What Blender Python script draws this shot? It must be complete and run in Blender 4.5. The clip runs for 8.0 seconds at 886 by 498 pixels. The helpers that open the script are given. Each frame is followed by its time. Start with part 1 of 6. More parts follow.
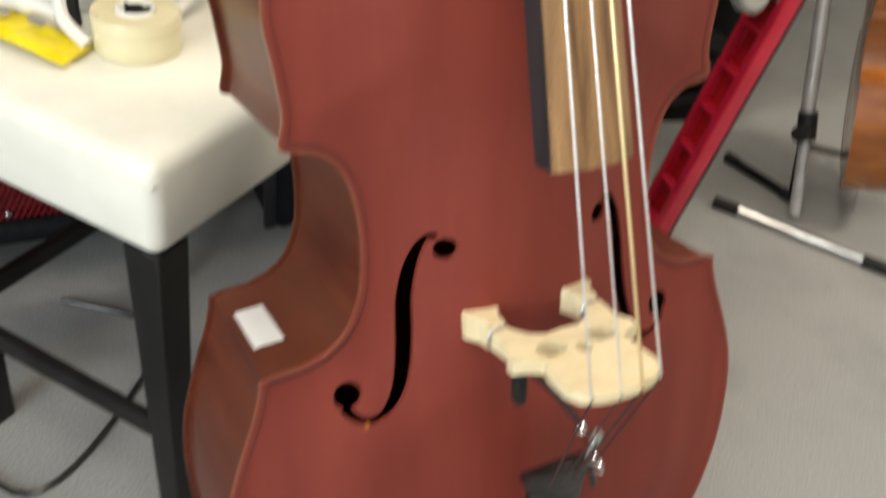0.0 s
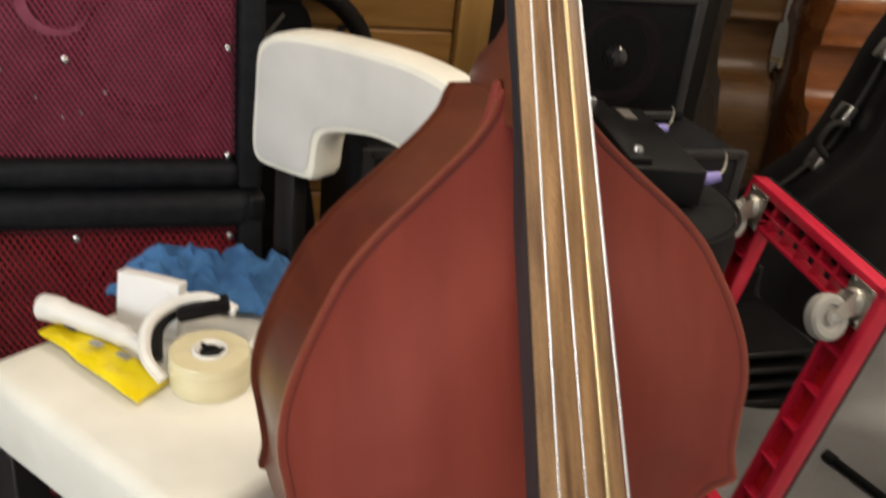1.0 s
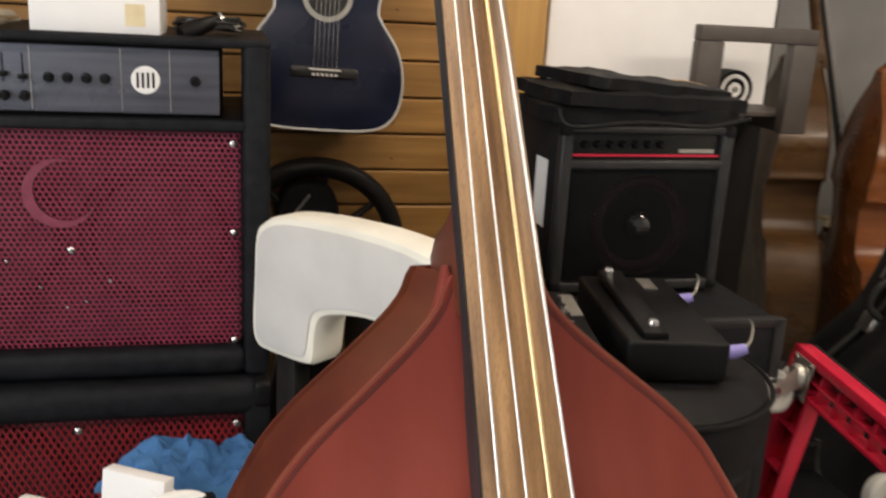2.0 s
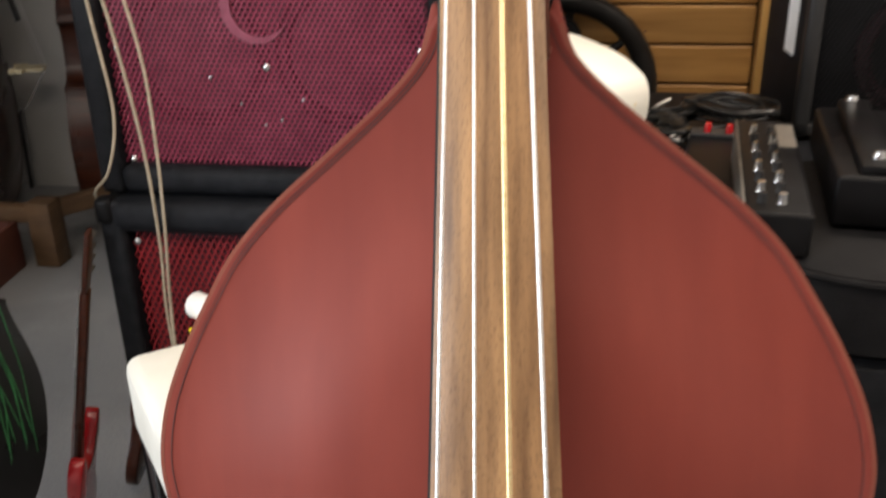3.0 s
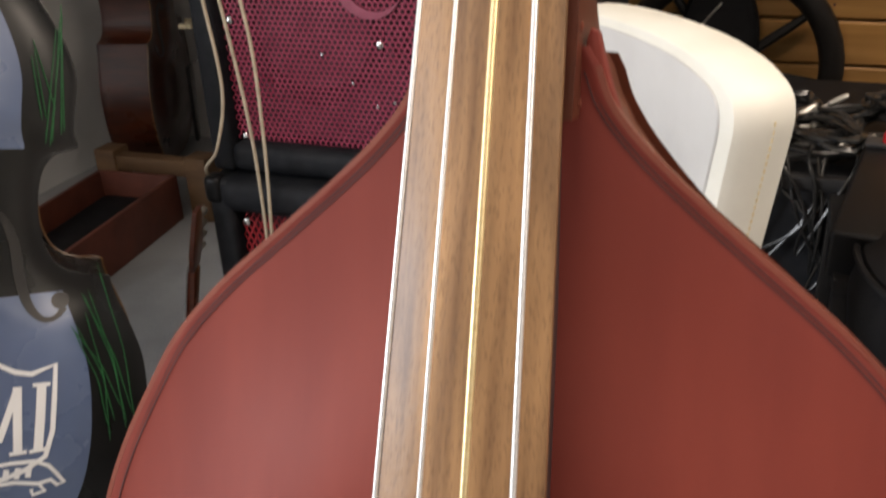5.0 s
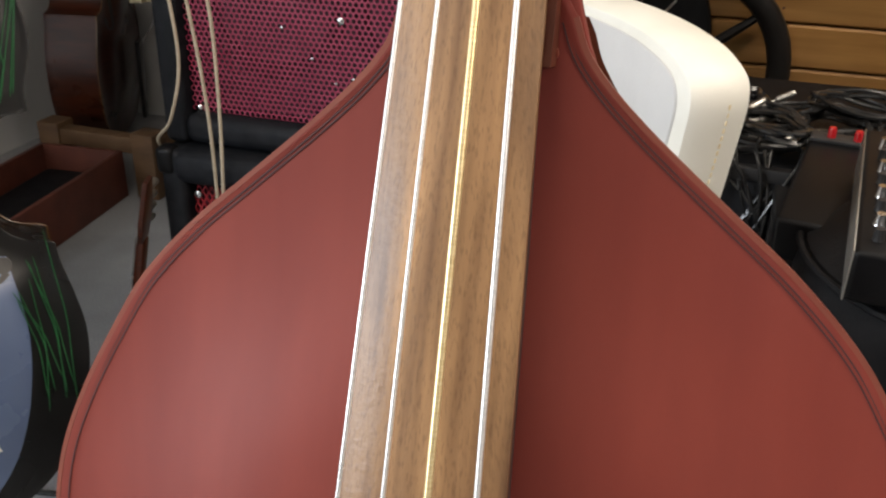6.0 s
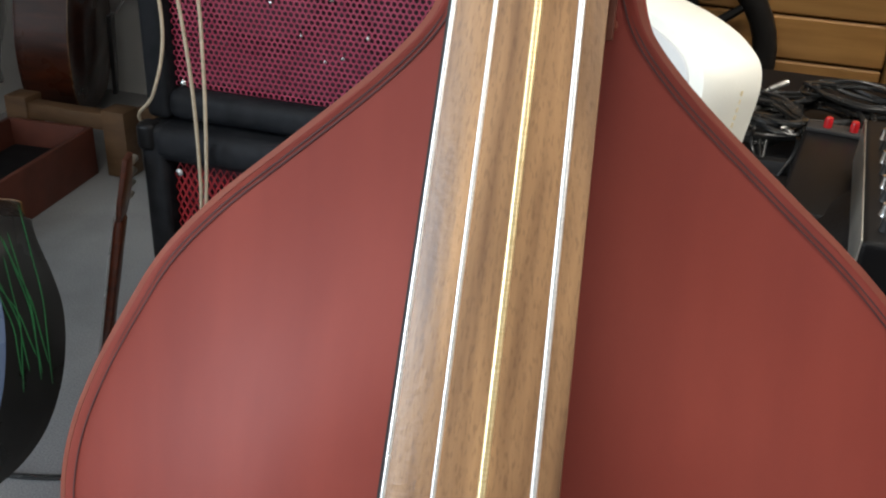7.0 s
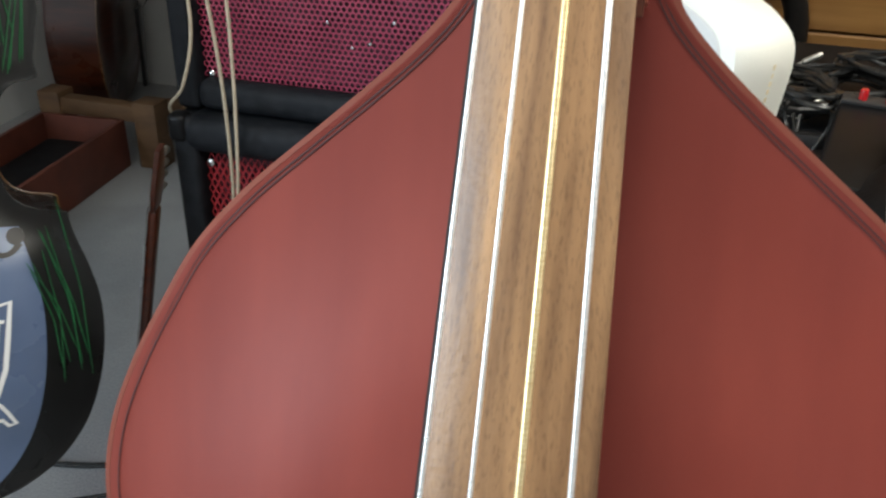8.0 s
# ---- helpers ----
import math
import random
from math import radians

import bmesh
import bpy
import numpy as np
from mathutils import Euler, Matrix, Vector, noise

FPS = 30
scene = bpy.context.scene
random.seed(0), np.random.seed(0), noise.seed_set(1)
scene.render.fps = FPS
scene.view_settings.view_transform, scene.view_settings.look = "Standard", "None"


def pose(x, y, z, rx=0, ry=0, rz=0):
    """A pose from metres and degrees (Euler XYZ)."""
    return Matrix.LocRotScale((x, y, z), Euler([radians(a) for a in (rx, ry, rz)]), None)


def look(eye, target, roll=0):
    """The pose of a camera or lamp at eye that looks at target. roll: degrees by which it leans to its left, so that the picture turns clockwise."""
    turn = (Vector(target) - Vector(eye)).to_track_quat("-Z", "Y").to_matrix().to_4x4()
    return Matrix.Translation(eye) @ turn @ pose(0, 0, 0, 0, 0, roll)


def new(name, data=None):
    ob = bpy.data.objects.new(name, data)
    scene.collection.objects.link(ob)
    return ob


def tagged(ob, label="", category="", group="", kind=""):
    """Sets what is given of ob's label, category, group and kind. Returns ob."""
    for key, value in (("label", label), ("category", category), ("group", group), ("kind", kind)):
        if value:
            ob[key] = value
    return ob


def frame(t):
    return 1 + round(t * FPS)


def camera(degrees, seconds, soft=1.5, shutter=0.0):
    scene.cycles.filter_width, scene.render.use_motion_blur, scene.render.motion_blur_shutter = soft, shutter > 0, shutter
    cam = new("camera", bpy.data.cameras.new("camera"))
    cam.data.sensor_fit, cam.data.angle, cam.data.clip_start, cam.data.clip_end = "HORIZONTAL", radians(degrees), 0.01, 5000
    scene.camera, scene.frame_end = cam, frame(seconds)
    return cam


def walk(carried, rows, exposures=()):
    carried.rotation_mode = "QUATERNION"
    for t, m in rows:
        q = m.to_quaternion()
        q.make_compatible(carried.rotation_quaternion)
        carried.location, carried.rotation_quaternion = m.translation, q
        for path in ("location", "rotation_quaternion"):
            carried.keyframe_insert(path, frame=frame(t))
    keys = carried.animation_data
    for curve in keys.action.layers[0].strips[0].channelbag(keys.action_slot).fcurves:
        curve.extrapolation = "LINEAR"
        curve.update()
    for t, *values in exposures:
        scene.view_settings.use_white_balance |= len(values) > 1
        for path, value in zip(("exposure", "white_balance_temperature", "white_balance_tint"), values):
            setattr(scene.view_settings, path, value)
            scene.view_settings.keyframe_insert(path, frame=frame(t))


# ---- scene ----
import functools

cam = camera(52.2, 8.0, soft=2.1, shutter=0.5)
PATH = [
    (0, (-0.457, -0.466, 1.262), (0.332, 0.91, 0.044), 9.2),
    (0.3, (-0.399, -0.467, 1.305), (0.383, 1.046, 0.257), 10.9),
    (0.5, (-0.377, -0.459, 1.357), (0.358, 1.124, 0.38), 9.6),
    (0.6, (-0.381, -0.457, 1.377), (0.326, 1.162, 0.438), 9.4),
    (0.8, (-0.36, -0.443, 1.423), (0.291, 1.21, 0.506), 9.1),
    (1, (-0.361, -0.431, 1.455), (0.22, 1.275, 0.587), 6.8),
    (1.2, (-0.358, -0.433, 1.457), (0.222, 1.314, 0.673), 5.3),
    (2.3, (-0.156, -0.35, 1.457), (0.075, 1.567, 0.936), 1.9),
    (2.5, (-0.081, -0.334, 1.437), (-0.068, 1.584, 0.871), 0.4),
    (2.7, (-0.022, -0.334, 1.403), (-0.177, 1.558, 0.773), -0.5),
    (3, (0.001, -0.297, 1.339), (-0.278, 1.515, 0.541), -1.2),
    (3.5, (-0.002, -0.215, 1.321), (-0.398, 1.553, 0.473), -0.1),
    (4, (0.003, -0.134, 1.352), (-0.539, 1.6, 0.518), 0.5),
    (4.5, (0.046, -0.09, 1.367), (-0.569, 1.624, 0.539), -2.0),
    (5, (0.061, -0.107, 1.345), (-0.586, 1.568, 0.465), -2.6),
    (5.2, (0.063, -0.114, 1.334), (-0.583, 1.545, 0.424), -2.7),
    (6.3, (0.04, -0.13, 1.324), (-0.443, 1.595, 0.434), 2.7),
    (6.5, (0.026, -0.126, 1.319), (-0.441, 1.598, 0.42), 3.2),
    (7, (0.016, -0.123, 1.316), (-0.436, 1.595, 0.397), 3.3),
    (7.5, (0.016, -0.123, 1.317), (-0.435, 1.593, 0.394), 3.3),
    (8, (0.015, -0.124, 1.316), (-0.496, 1.559, 0.363), 1.0),
]
EXPOSURES = ((0, 0.0, 7250, 9), (0.5, -0.3, 7500, 13), (1.0, -0.32, 7600, 14), (1.2, -0.32, 7600, 14), (2.5, -0.12, 7300, 16), (3.0, 0.12, 7150, 16), (3.5, 0.32, 6950, 11), (4.0, 0.28, 6800, 11), (4.5, 0.06, 7200, 15), (5.2, -0.02, 7200, 17), (6.5, 0.03, 6600, 11), (7.0, 0.13, 6400, 9), (7.5, 0.18, 6300, 7), (8, 0.18, 6250, 6))
walk(cam, [(t, look(eye, target, roll)) for t, eye, target, roll in PATH], EXPOSURES)

# ---- world and lights ----
world = bpy.data.worlds.new("world")
scene.world = world
world.use_nodes = True
wn = world.node_tree
sky = wn.nodes.new("ShaderNodeTexSky")
sky.sky_type, sky.sun_disc, sky.sun_elevation, sky.sun_rotation = "NISHITA", False, radians(40), radians(200)
wn.links.new(sky.outputs[0], wn.nodes["Background"].inputs[0])
wn.nodes["Background"].inputs[1].default_value = 0.10


def area_lamp(name, m, sx, sy, watts, colour):
    d = bpy.data.lights.new(name, "AREA")
    d.shape, d.size, d.size_y, d.energy, d.color = "RECTANGLE", sx, sy, watts, colour
    ob = new(name, d)
    ob.matrix_world = m
    return ob


# daylight through the wide shop opening in the west wall, left of the camera
area_lamp("opening_daylight", look((-3.22, -1.45, 1.64), (0.0, 0.1, 1.1)), 2.1, 1.25, 118, (0.77, 0.885, 1.0))
# added, unseen ceiling tubes: x, y, watts; the last two brighten floor and boards
TUBES = [(-0.55, -0.20, 14), (2.0, -0.2, 35), (0.80, 1.15, 11)]
for tx, ty, watts in TUBES:
    area_lamp("fill_tube_light", look((tx, ty, 2.50), (tx, ty, 0)), 1.15, 0.22, watts, (1.0, 0.92, 0.80))


# ---- materials ----
def material(name, rough=0.5, metal=0.0):
    m = bpy.data.materials.new(name)
    m.use_nodes = True
    b = m.node_tree.nodes["Principled BSDF"]
    b.inputs["Roughness"].default_value, b.inputs["Metallic"].default_value = rough, metal
    return m, m.node_tree, b


def surface(name, dark, light, scale=(8, 8, 8), detail=5.0, rough=0.5, metal=0.0, bump=0.0, bump_scale=120.0,
            spots=0.0, spot_colour=(0.05, 0.05, 0.05), coat=0.0, per_object=0.0, rough_var=0.12, spec=0.5, pores=0.0):
    """Two-tone noise stretched by scale, a second coarse noise for wear, a fine bump."""
    m, nt, b = material(name, rough, metal)
    n, l = nt.nodes, nt.links
    tc = n.new("ShaderNodeTexCoord")
    mp = n.new("ShaderNodeMapping")
    mp.inputs["Scale"].default_value = scale
    l.new(tc.outputs["Object"], mp.inputs[0])
    a = n.new("ShaderNodeTexNoise")
    a.inputs["Scale"].default_value, a.inputs["Detail"].default_value = 1.0, detail
    l.new(mp.outputs[0], a.inputs["Vector"])
    ramp = n.new("ShaderNodeValToRGB")
    ramp.color_ramp.elements[0].position, ramp.color_ramp.elements[1].position = 0.3, 0.7
    ramp.color_ramp.elements[0].color, ramp.color_ramp.elements[1].color = (*dark, 1), (*light, 1)
    l.new(a.outputs[0], ramp.inputs[0])
    colour = ramp.outputs[0]
    big = n.new("ShaderNodeTexNoise")
    big.inputs["Scale"].default_value, big.inputs["Detail"].default_value = 3.1, 6.0
    l.new(tc.outputs["Object"], big.inputs["Vector"])
    if spots:
        mix = n.new("ShaderNodeMixRGB")
        mix.inputs[2].default_value = (*spot_colour, 1)
        f = n.new("ShaderNodeMapRange")
        f.inputs[1].default_value, f.inputs[2].default_value, f.inputs[4].default_value = 0.5, 0.72, spots
        l.new(big.outputs[0], f.inputs[0])
        l.new(f.outputs[0], mix.inputs[0])
        l.new(colour, mix.inputs[1])
        colour = mix.outputs[0]
    if pores:
        # short dark pores along the grain
        pm = n.new("ShaderNodeMapping")
        pm.inputs["Scale"].default_value = (900, 900, 38)
        l.new(tc.outputs["Object"], pm.inputs[0])
        pn = n.new("ShaderNodeTexNoise")
        pn.inputs["Scale"].default_value, pn.inputs["Detail"].default_value = 1.0, 2.0
        l.new(pm.outputs[0], pn.inputs["Vector"])
        pr = n.new("ShaderNodeMapRange")
        pr.inputs[1].default_value, pr.inputs[2].default_value, pr.inputs[4].default_value = 0.52, 0.68, pores
        l.new(pn.outputs[0], pr.inputs[0])
        mix = n.new("ShaderNodeMixRGB")
        mix.inputs[2].default_value = (dark[0] * 0.6, dark[1] * 0.6, dark[2] * 0.6, 1)
        l.new(pr.outputs[0], mix.inputs[0])
        l.new(colour, mix.inputs[1])
        colour = mix.outputs[0]
    if per_object:
        info = n.new("ShaderNodeObjectInfo")
        hsv = n.new("ShaderNodeHueSaturation")
        f = n.new("ShaderNodeMapRange")
        f.inputs[3].default_value, f.inputs[4].default_value = 1 - per_object, 1 + per_object
        l.new(info.outputs["Random"], f.inputs[0])
        l.new(f.outputs[0], hsv.inputs["Value"])
        l.new(colour, hsv.inputs["Color"])
        colour = hsv.outputs[0]
    l.new(colour, b.inputs["Base Color"])
    b.inputs["Specular IOR Level"].default_value = spec
    f = n.new("ShaderNodeMapRange")
    f.inputs[1].default_value, f.inputs[2].default_value = 0.3, 0.7
    f.inputs[3].default_value, f.inputs[4].default_value = max(0.02, rough - rough_var), min(1, rough + rough_var)
    l.new(big.outputs[0], f.inputs[0])
    l.new(f.outputs[0], b.inputs["Roughness"])
    if bump:
        c = n.new("ShaderNodeTexNoise")
        c.inputs["Scale"].default_value, c.inputs["Detail"].default_value = bump_scale, 4.0
        l.new(tc.outputs["Object"], c.inputs["Vector"])
        bp = n.new("ShaderNodeBump")
        bp.inputs["Strength"].default_value, bp.inputs["Distance"].default_value = bump, 0.002
        l.new(c.outputs[0], bp.inputs["Height"])
        l.new(bp.outputs[0], b.inputs["Normal"])
    if coat:
        b.inputs["Coat Weight"].default_value, b.inputs["Coat Roughness"].default_value = coat, 0.25
    return m


M_VARNISH = surface("red_brown_varnish", (0.190, 0.0262, 0.0165), (0.230, 0.0360, 0.0228), (26, 26, 3.0), rough=0.62, bump=0.05, bump_scale=60, coat=0.03, spots=0.45, spot_colour=(0.152, 0.024, 0.021), rough_var=0.06, spec=0.42)
M_RIB = surface("rib_varnish", (0.080, 0.016, 0.008), (0.130, 0.029, 0.013), (6, 6, 45), rough=0.44, coat=0.06, spec=0.35, spots=0.35, spot_colour=(0.17, 0.065, 0.025))
M_EDGE = surface("worn_edge_varnish", (0.19, 0.042, 0.024), (0.25, 0.066, 0.038), (9, 9, 9), rough=0.38, coat=0.3)
M_PURFLING = surface("purfling_black", (0.045, 0.016, 0.018), (0.07, 0.024, 0.024), rough=0.5)
M_BOARD = surface("fingerboard_rosewood", (0.120, 0.058, 0.027), (0.43, 0.245, 0.115), (95, 30, 1.0), detail=8, rough=0.37, bump=0.12, bump_scale=300, pores=0.34)
M_BOARD_SIDE = surface("fingerboard_side_black", (0.012, 0.012, 0.014), (0.03, 0.03, 0.034), (30, 30, 2), rough=0.4)
M_MAPLE = surface("pale_maple", (0.72, 0.59, 0.36), (0.86, 0.75, 0.51), (25, 60, 25), rough=0.5, bump=0.05)
M_EBONY = surface("black_ebony", (0.010, 0.009, 0.009), (0.022, 0.020, 0.020), (20, 20, 4), rough=0.35)
M_STRING = surface("steel_string", (0.75, 0.74, 0.74), (0.92, 0.91, 0.90), (20, 20, 900), rough=0.3, metal=0.8)
M_STRING_GOLD = surface("bronze_string", (0.80, 0.60, 0.30), (0.95, 0.78, 0.46), (20, 20, 900), rough=0.3, metal=0.8)
M_STEEL = surface("bright_steel", (0.55, 0.55, 0.55), (0.75, 0.75, 0.74), rough=0.25, metal=1.0)
M_ZINC = surface("zinc_plate", (0.42, 0.41, 0.38), (0.62, 0.60, 0.55), (20, 20, 20), rough=0.38, metal=0.9)
M_LEATHER = surface("white_leatherette", (0.79, 0.775, 0.69), (0.87, 0.855, 0.775), (12, 12, 12), rough=0.48, bump=0.16, bump_scale=420)
# white leatherette of the backrest's inner face, with its shade painted in as grey
M_LEATHER_IN = surface("shade_grey_leatherette", (0.58, 0.575, 0.56), (0.65, 0.645, 0.63), (12, 12, 12), rough=0.5, bump=0.16, bump_scale=420)
M_BLACKWOOD = surface("black_lacquered_wood", (0.008, 0.008, 0.008), (0.020, 0.018, 0.017), (14, 14, 4), rough=0.4, spec=0.2)
M_TOLEX = surface("black_vinyl", (0.006, 0.007, 0.009), (0.014, 0.015, 0.018), (40, 40, 40), rough=0.55, bump=0.5, bump_scale=700, spec=0.15)
M_PLASTIC = surface("black_plastic", (0.004, 0.004, 0.0045), (0.009, 0.009, 0.010), rough=0.4, spec=0.16)
M_PLASTIC_GREY = surface("grey_plastic", (0.018, 0.018, 0.019), (0.034, 0.034, 0.035), rough=0.45, spec=0.3)
M_GRILLE = surface("maroon_perforated_metal", (0.215, 0.026, 0.056), (0.285, 0.042, 0.080), (30, 30, 30), rough=0.36, spots=0.35, spot_colour=(0.25, 0.055, 0.09), spec=0.35)
M_BADGE = surface("worn_pink_metal", (0.19, 0.030, 0.058), (0.25, 0.052, 0.088), (40, 40, 40), rough=0.4)
M_GRILLE_RED = surface("red_expanded_metal", (0.20, 0.010, 0.016), (0.28, 0.018, 0.024), (30, 30, 30), rough=0.4, spec=0.35)
M_BAFFLE = surface("dark_baffle", (0.035, 0.014, 0.020), (0.05, 0.020, 0.028), rough=0.8)
M_CONE = surface("speaker_cone", (0.034, 0.016, 0.021), (0.05, 0.024, 0.031), rough=0.8, spec=0.2)
M_PANEL = surface("brushed_grey_panel", (0.095, 0.105, 0.135), (0.15, 0.16, 0.20), (3, 40, 90), rough=0.35, metal=0.5)
M_WHITE_CARD = surface("white_card", (0.82, 0.82, 0.82), (0.88, 0.88, 0.88), rough=0.6)
M_PINE = surface("pine_boards", (0.34, 0.165, 0.045), (0.56, 0.30, 0.095), (2.2, 30, 34), rough=0.5, per_object=0.2, spots=0.4, spot_colour=(0.19, 0.085, 0.027), coat=0.15)
M_PINE_POST = surface("pine_post", (0.42, 0.23, 0.07), (0.60, 0.35, 0.12), (34, 34, 2), rough=0.5, coat=0.15)
M_PLAIN_WOOD = surface("raw_wood", (0.09, 0.046, 0.020), (0.15, 0.080, 0.036), (8, 8, 30), rough=0.6)
M_WALL = surface("white_wall_paint", (0.56, 0.555, 0.54), (0.66, 0.65, 0.63), (4, 4, 4), rough=0.8, bump=0.1, bump_scale=90, spots=0.15, spot_colour=(0.6, 0.58, 0.54))
M_CEILING = surface("ceiling_paint", (0.70, 0.70, 0.68), (0.78, 0.78, 0.76), rough=0.9)
M_CARPET = surface("grey_carpet", (0.24, 0.242, 0.245), (0.42, 0.422, 0.42), (260, 260, 260), rough=0.95, bump=0.9, bump_scale=500, spots=0.55, spot_colour=(0.20, 0.20, 0.20))
M_RED_PLASTIC = surface("red_plastic", (0.52, 0.012, 0.040), (0.66, 0.022, 0.060), (10, 10, 10), rough=0.38)
M_RED_DARK = surface("red_lacquer", (0.38, 0.008, 0.012), (0.52, 0.015, 0.02), rough=0.25, coat=0.5)
M_RUBBER = surface("grey_rubber", (0.30, 0.30, 0.29), (0.42, 0.42, 0.40), rough=0.55)
M_BLACK_RUBBER = surface("black_rubber", (0.012, 0.012, 0.012), (0.025, 0.025, 0.025), rough=0.6, spec=0.2)
M_CLOTH_BLACK = surface("black_nylon", (0.005, 0.005, 0.006), (0.012, 0.012, 0.013), (20, 20, 20), rough=0.65, bump=0.3, bump_scale=260, spec=0.15)
M_CLOTH_BLUE = surface("blue_cloth", (0.030, 0.125, 0.32), (0.060, 0.21, 0.46), (30, 30, 30), rough=0.85, bump=0.6, bump_scale=300)
M_YELLOW = surface("yellow_plastic_film", (0.80, 0.60, 0.01), (0.92, 0.74, 0.03), (14, 14, 14), rough=0.28, bump=0.4, bump_scale=30)
M_TAPE = surface("clear_tape_roll", (0.70, 0.62, 0.38), (0.80, 0.73, 0.50), (3, 3, 200), rough=0.3, coat=0.4)
M_WHITE_PLASTIC = surface("white_plastic", (0.72, 0.71, 0.68), (0.82, 0.81, 0.78), rough=0.35)
M_DARKBASS = surface("dark_brown_varnish", (0.030, 0.008, 0.004), (0.070, 0.017, 0.007), (8, 8, 40), rough=0.35, coat=0.2, spec=0.3)
M_MIDBASS = surface("brown_varnish", (0.105, 0.050, 0.017), (0.18, 0.090, 0.032), (8, 8, 40), rough=0.35, coat=0.25, spots=0.4, spot_colour=(0.05, 0.02, 0.008))
M_AMBER = surface("amber_varnish", (0.18, 0.052, 0.013), (0.31, 0.098, 0.025), (8, 8, 40), rough=0.3, coat=0.4)
M_ORANGE = surface("orange_varnish", (0.24, 0.062, 0.010), (0.44, 0.140, 0.024), (8, 8, 40), rough=0.25, coat=0.5)
M_BLUE_TOP = surface("blue_grey_lacquer", (0.095, 0.135, 0.235), (0.12, 0.165, 0.28), (6, 6, 6), rough=0.25, coat=0.5)
M_BLACK_GLOSS = surface("black_gloss_lacquer", (0.005, 0.005, 0.005), (0.011, 0.011, 0.011), rough=0.3, coat=0.1, spec=0.3)
M_GREEN = surface("green_pinstripe", (0.006, 0.075, 0.022), (0.012, 0.13, 0.036), rough=0.4)
M_SILVER = surface("silver_painted_tube", (0.50, 0.50, 0.51), (0.62, 0.62, 0.63), (20, 20, 20), rough=0.4, metal=0.35)
M_TAN_CARD = surface("brown_cardboard", (0.42, 0.27, 0.13), (0.52, 0.35, 0.18), (30, 30, 6), rough=0.8, bump=0.1)
M_RACK = surface("grey_brown_metal", (0.055, 0.046, 0.042), (0.085, 0.072, 0.066), (12, 12, 12), rough=0.5)
M_DUST_CAP = surface("polished_dust_cap", (0.010, 0.010, 0.011), (0.016, 0.016, 0.017), rough=0.07, spec=0.8, rough_var=0.02)
M_NAVY = surface("navy_gloss", (0.006, 0.008, 0.022), (0.012, 0.016, 0.04), rough=0.28, coat=0.15, spec=0.3)
M_CORD = surface("pale_cord", (0.34, 0.28, 0.20), (0.45, 0.38, 0.28), (90, 90, 90), rough=0.8)
M_CABLE = surface("black_cable", (0.010, 0.010, 0.010), (0.03, 0.03, 0.03), rough=0.24, spec=0.6)
M_PURPLE = surface("violet_plastic", (0.20, 0.18, 0.55), (0.32, 0.29, 0.70), rough=0.4)
M_RUST = surface("red_brown_crate", (0.08, 0.021, 0.012), (0.14, 0.036, 0.020), (10, 10, 10), rough=0.6)
M_TUBE = bpy.data.materials.new("tube_diffuser")
M_TUBE.use_nodes = True
M_TUBE.node_tree.nodes["Principled BSDF"].inputs["Emission Color"].default_value = (1.0, 0.95, 0.88, 1)
M_TUBE.node_tree.nodes["Principled BSDF"].inputs["Emission Strength"].default_value = 6.0


# ---- mesh helpers ----
def part(name, bm, mat, parent, label="", smooth=True):
    """Links a bmesh as one mesh object, under parent where one is given."""
    me = bpy.data.meshes.new(name)
    bm.normal_update()
    bm.to_mesh(me)
    bm.free()
    for mm in (mat if isinstance(mat, (list, tuple)) else [mat]):
        me.materials.append(mm)
    if smooth:
        for p in me.polygons:
            p.use_smooth = True
        me.set_sharp_from_angle(angle=radians(38))
    ob = new(name, me)
    if parent is not None:
        ob.parent = parent
    if label:
        ob["label"] = label
    return ob


def thing(name, m, label, category, group="", kind=""):
    ob = new(name)
    ob.empty_display_size = 0.05
    ob.matrix_world = m
    return tagged(ob, label, category, group, kind)


def add_box(bm, lo, hi, bevel=0.0, seg=2, m=None):
    c = [(a + b) / 2 for a, b in zip(lo, hi)]
    d = [max(1e-4, abs(b - a)) for a, b in zip(lo, hi)]
    t = Matrix.Translation(c) @ Matrix.Diagonal((*d, 1))
    out = bmesh.ops.create_cube(bm, size=1, matrix=t)["verts"]
    if bevel:
        edges = list({e for v in out for e in v.link_edges})
        got = bmesh.ops.bevel(bm, geom=edges, offset=min(bevel, min(d) * 0.49), segments=seg, affect="EDGES", profile=0.5)
        out = list({v for f in got["faces"] for v in f.verts} | {v for v in out if v.is_valid})
    if m is not None:
        seen, todo = set(out), list(out)
        while todo:
            for e in todo.pop().link_edges:
                for v in e.verts:
                    if v not in seen:
                        seen.add(v)
                        todo.append(v)
        bmesh.ops.transform(bm, matrix=m, verts=list(seen))
    return bm


def box(lo, hi, bevel=0.004, seg=2, m=None):
    return add_box(bmesh.new(), lo, hi, bevel, seg, m)


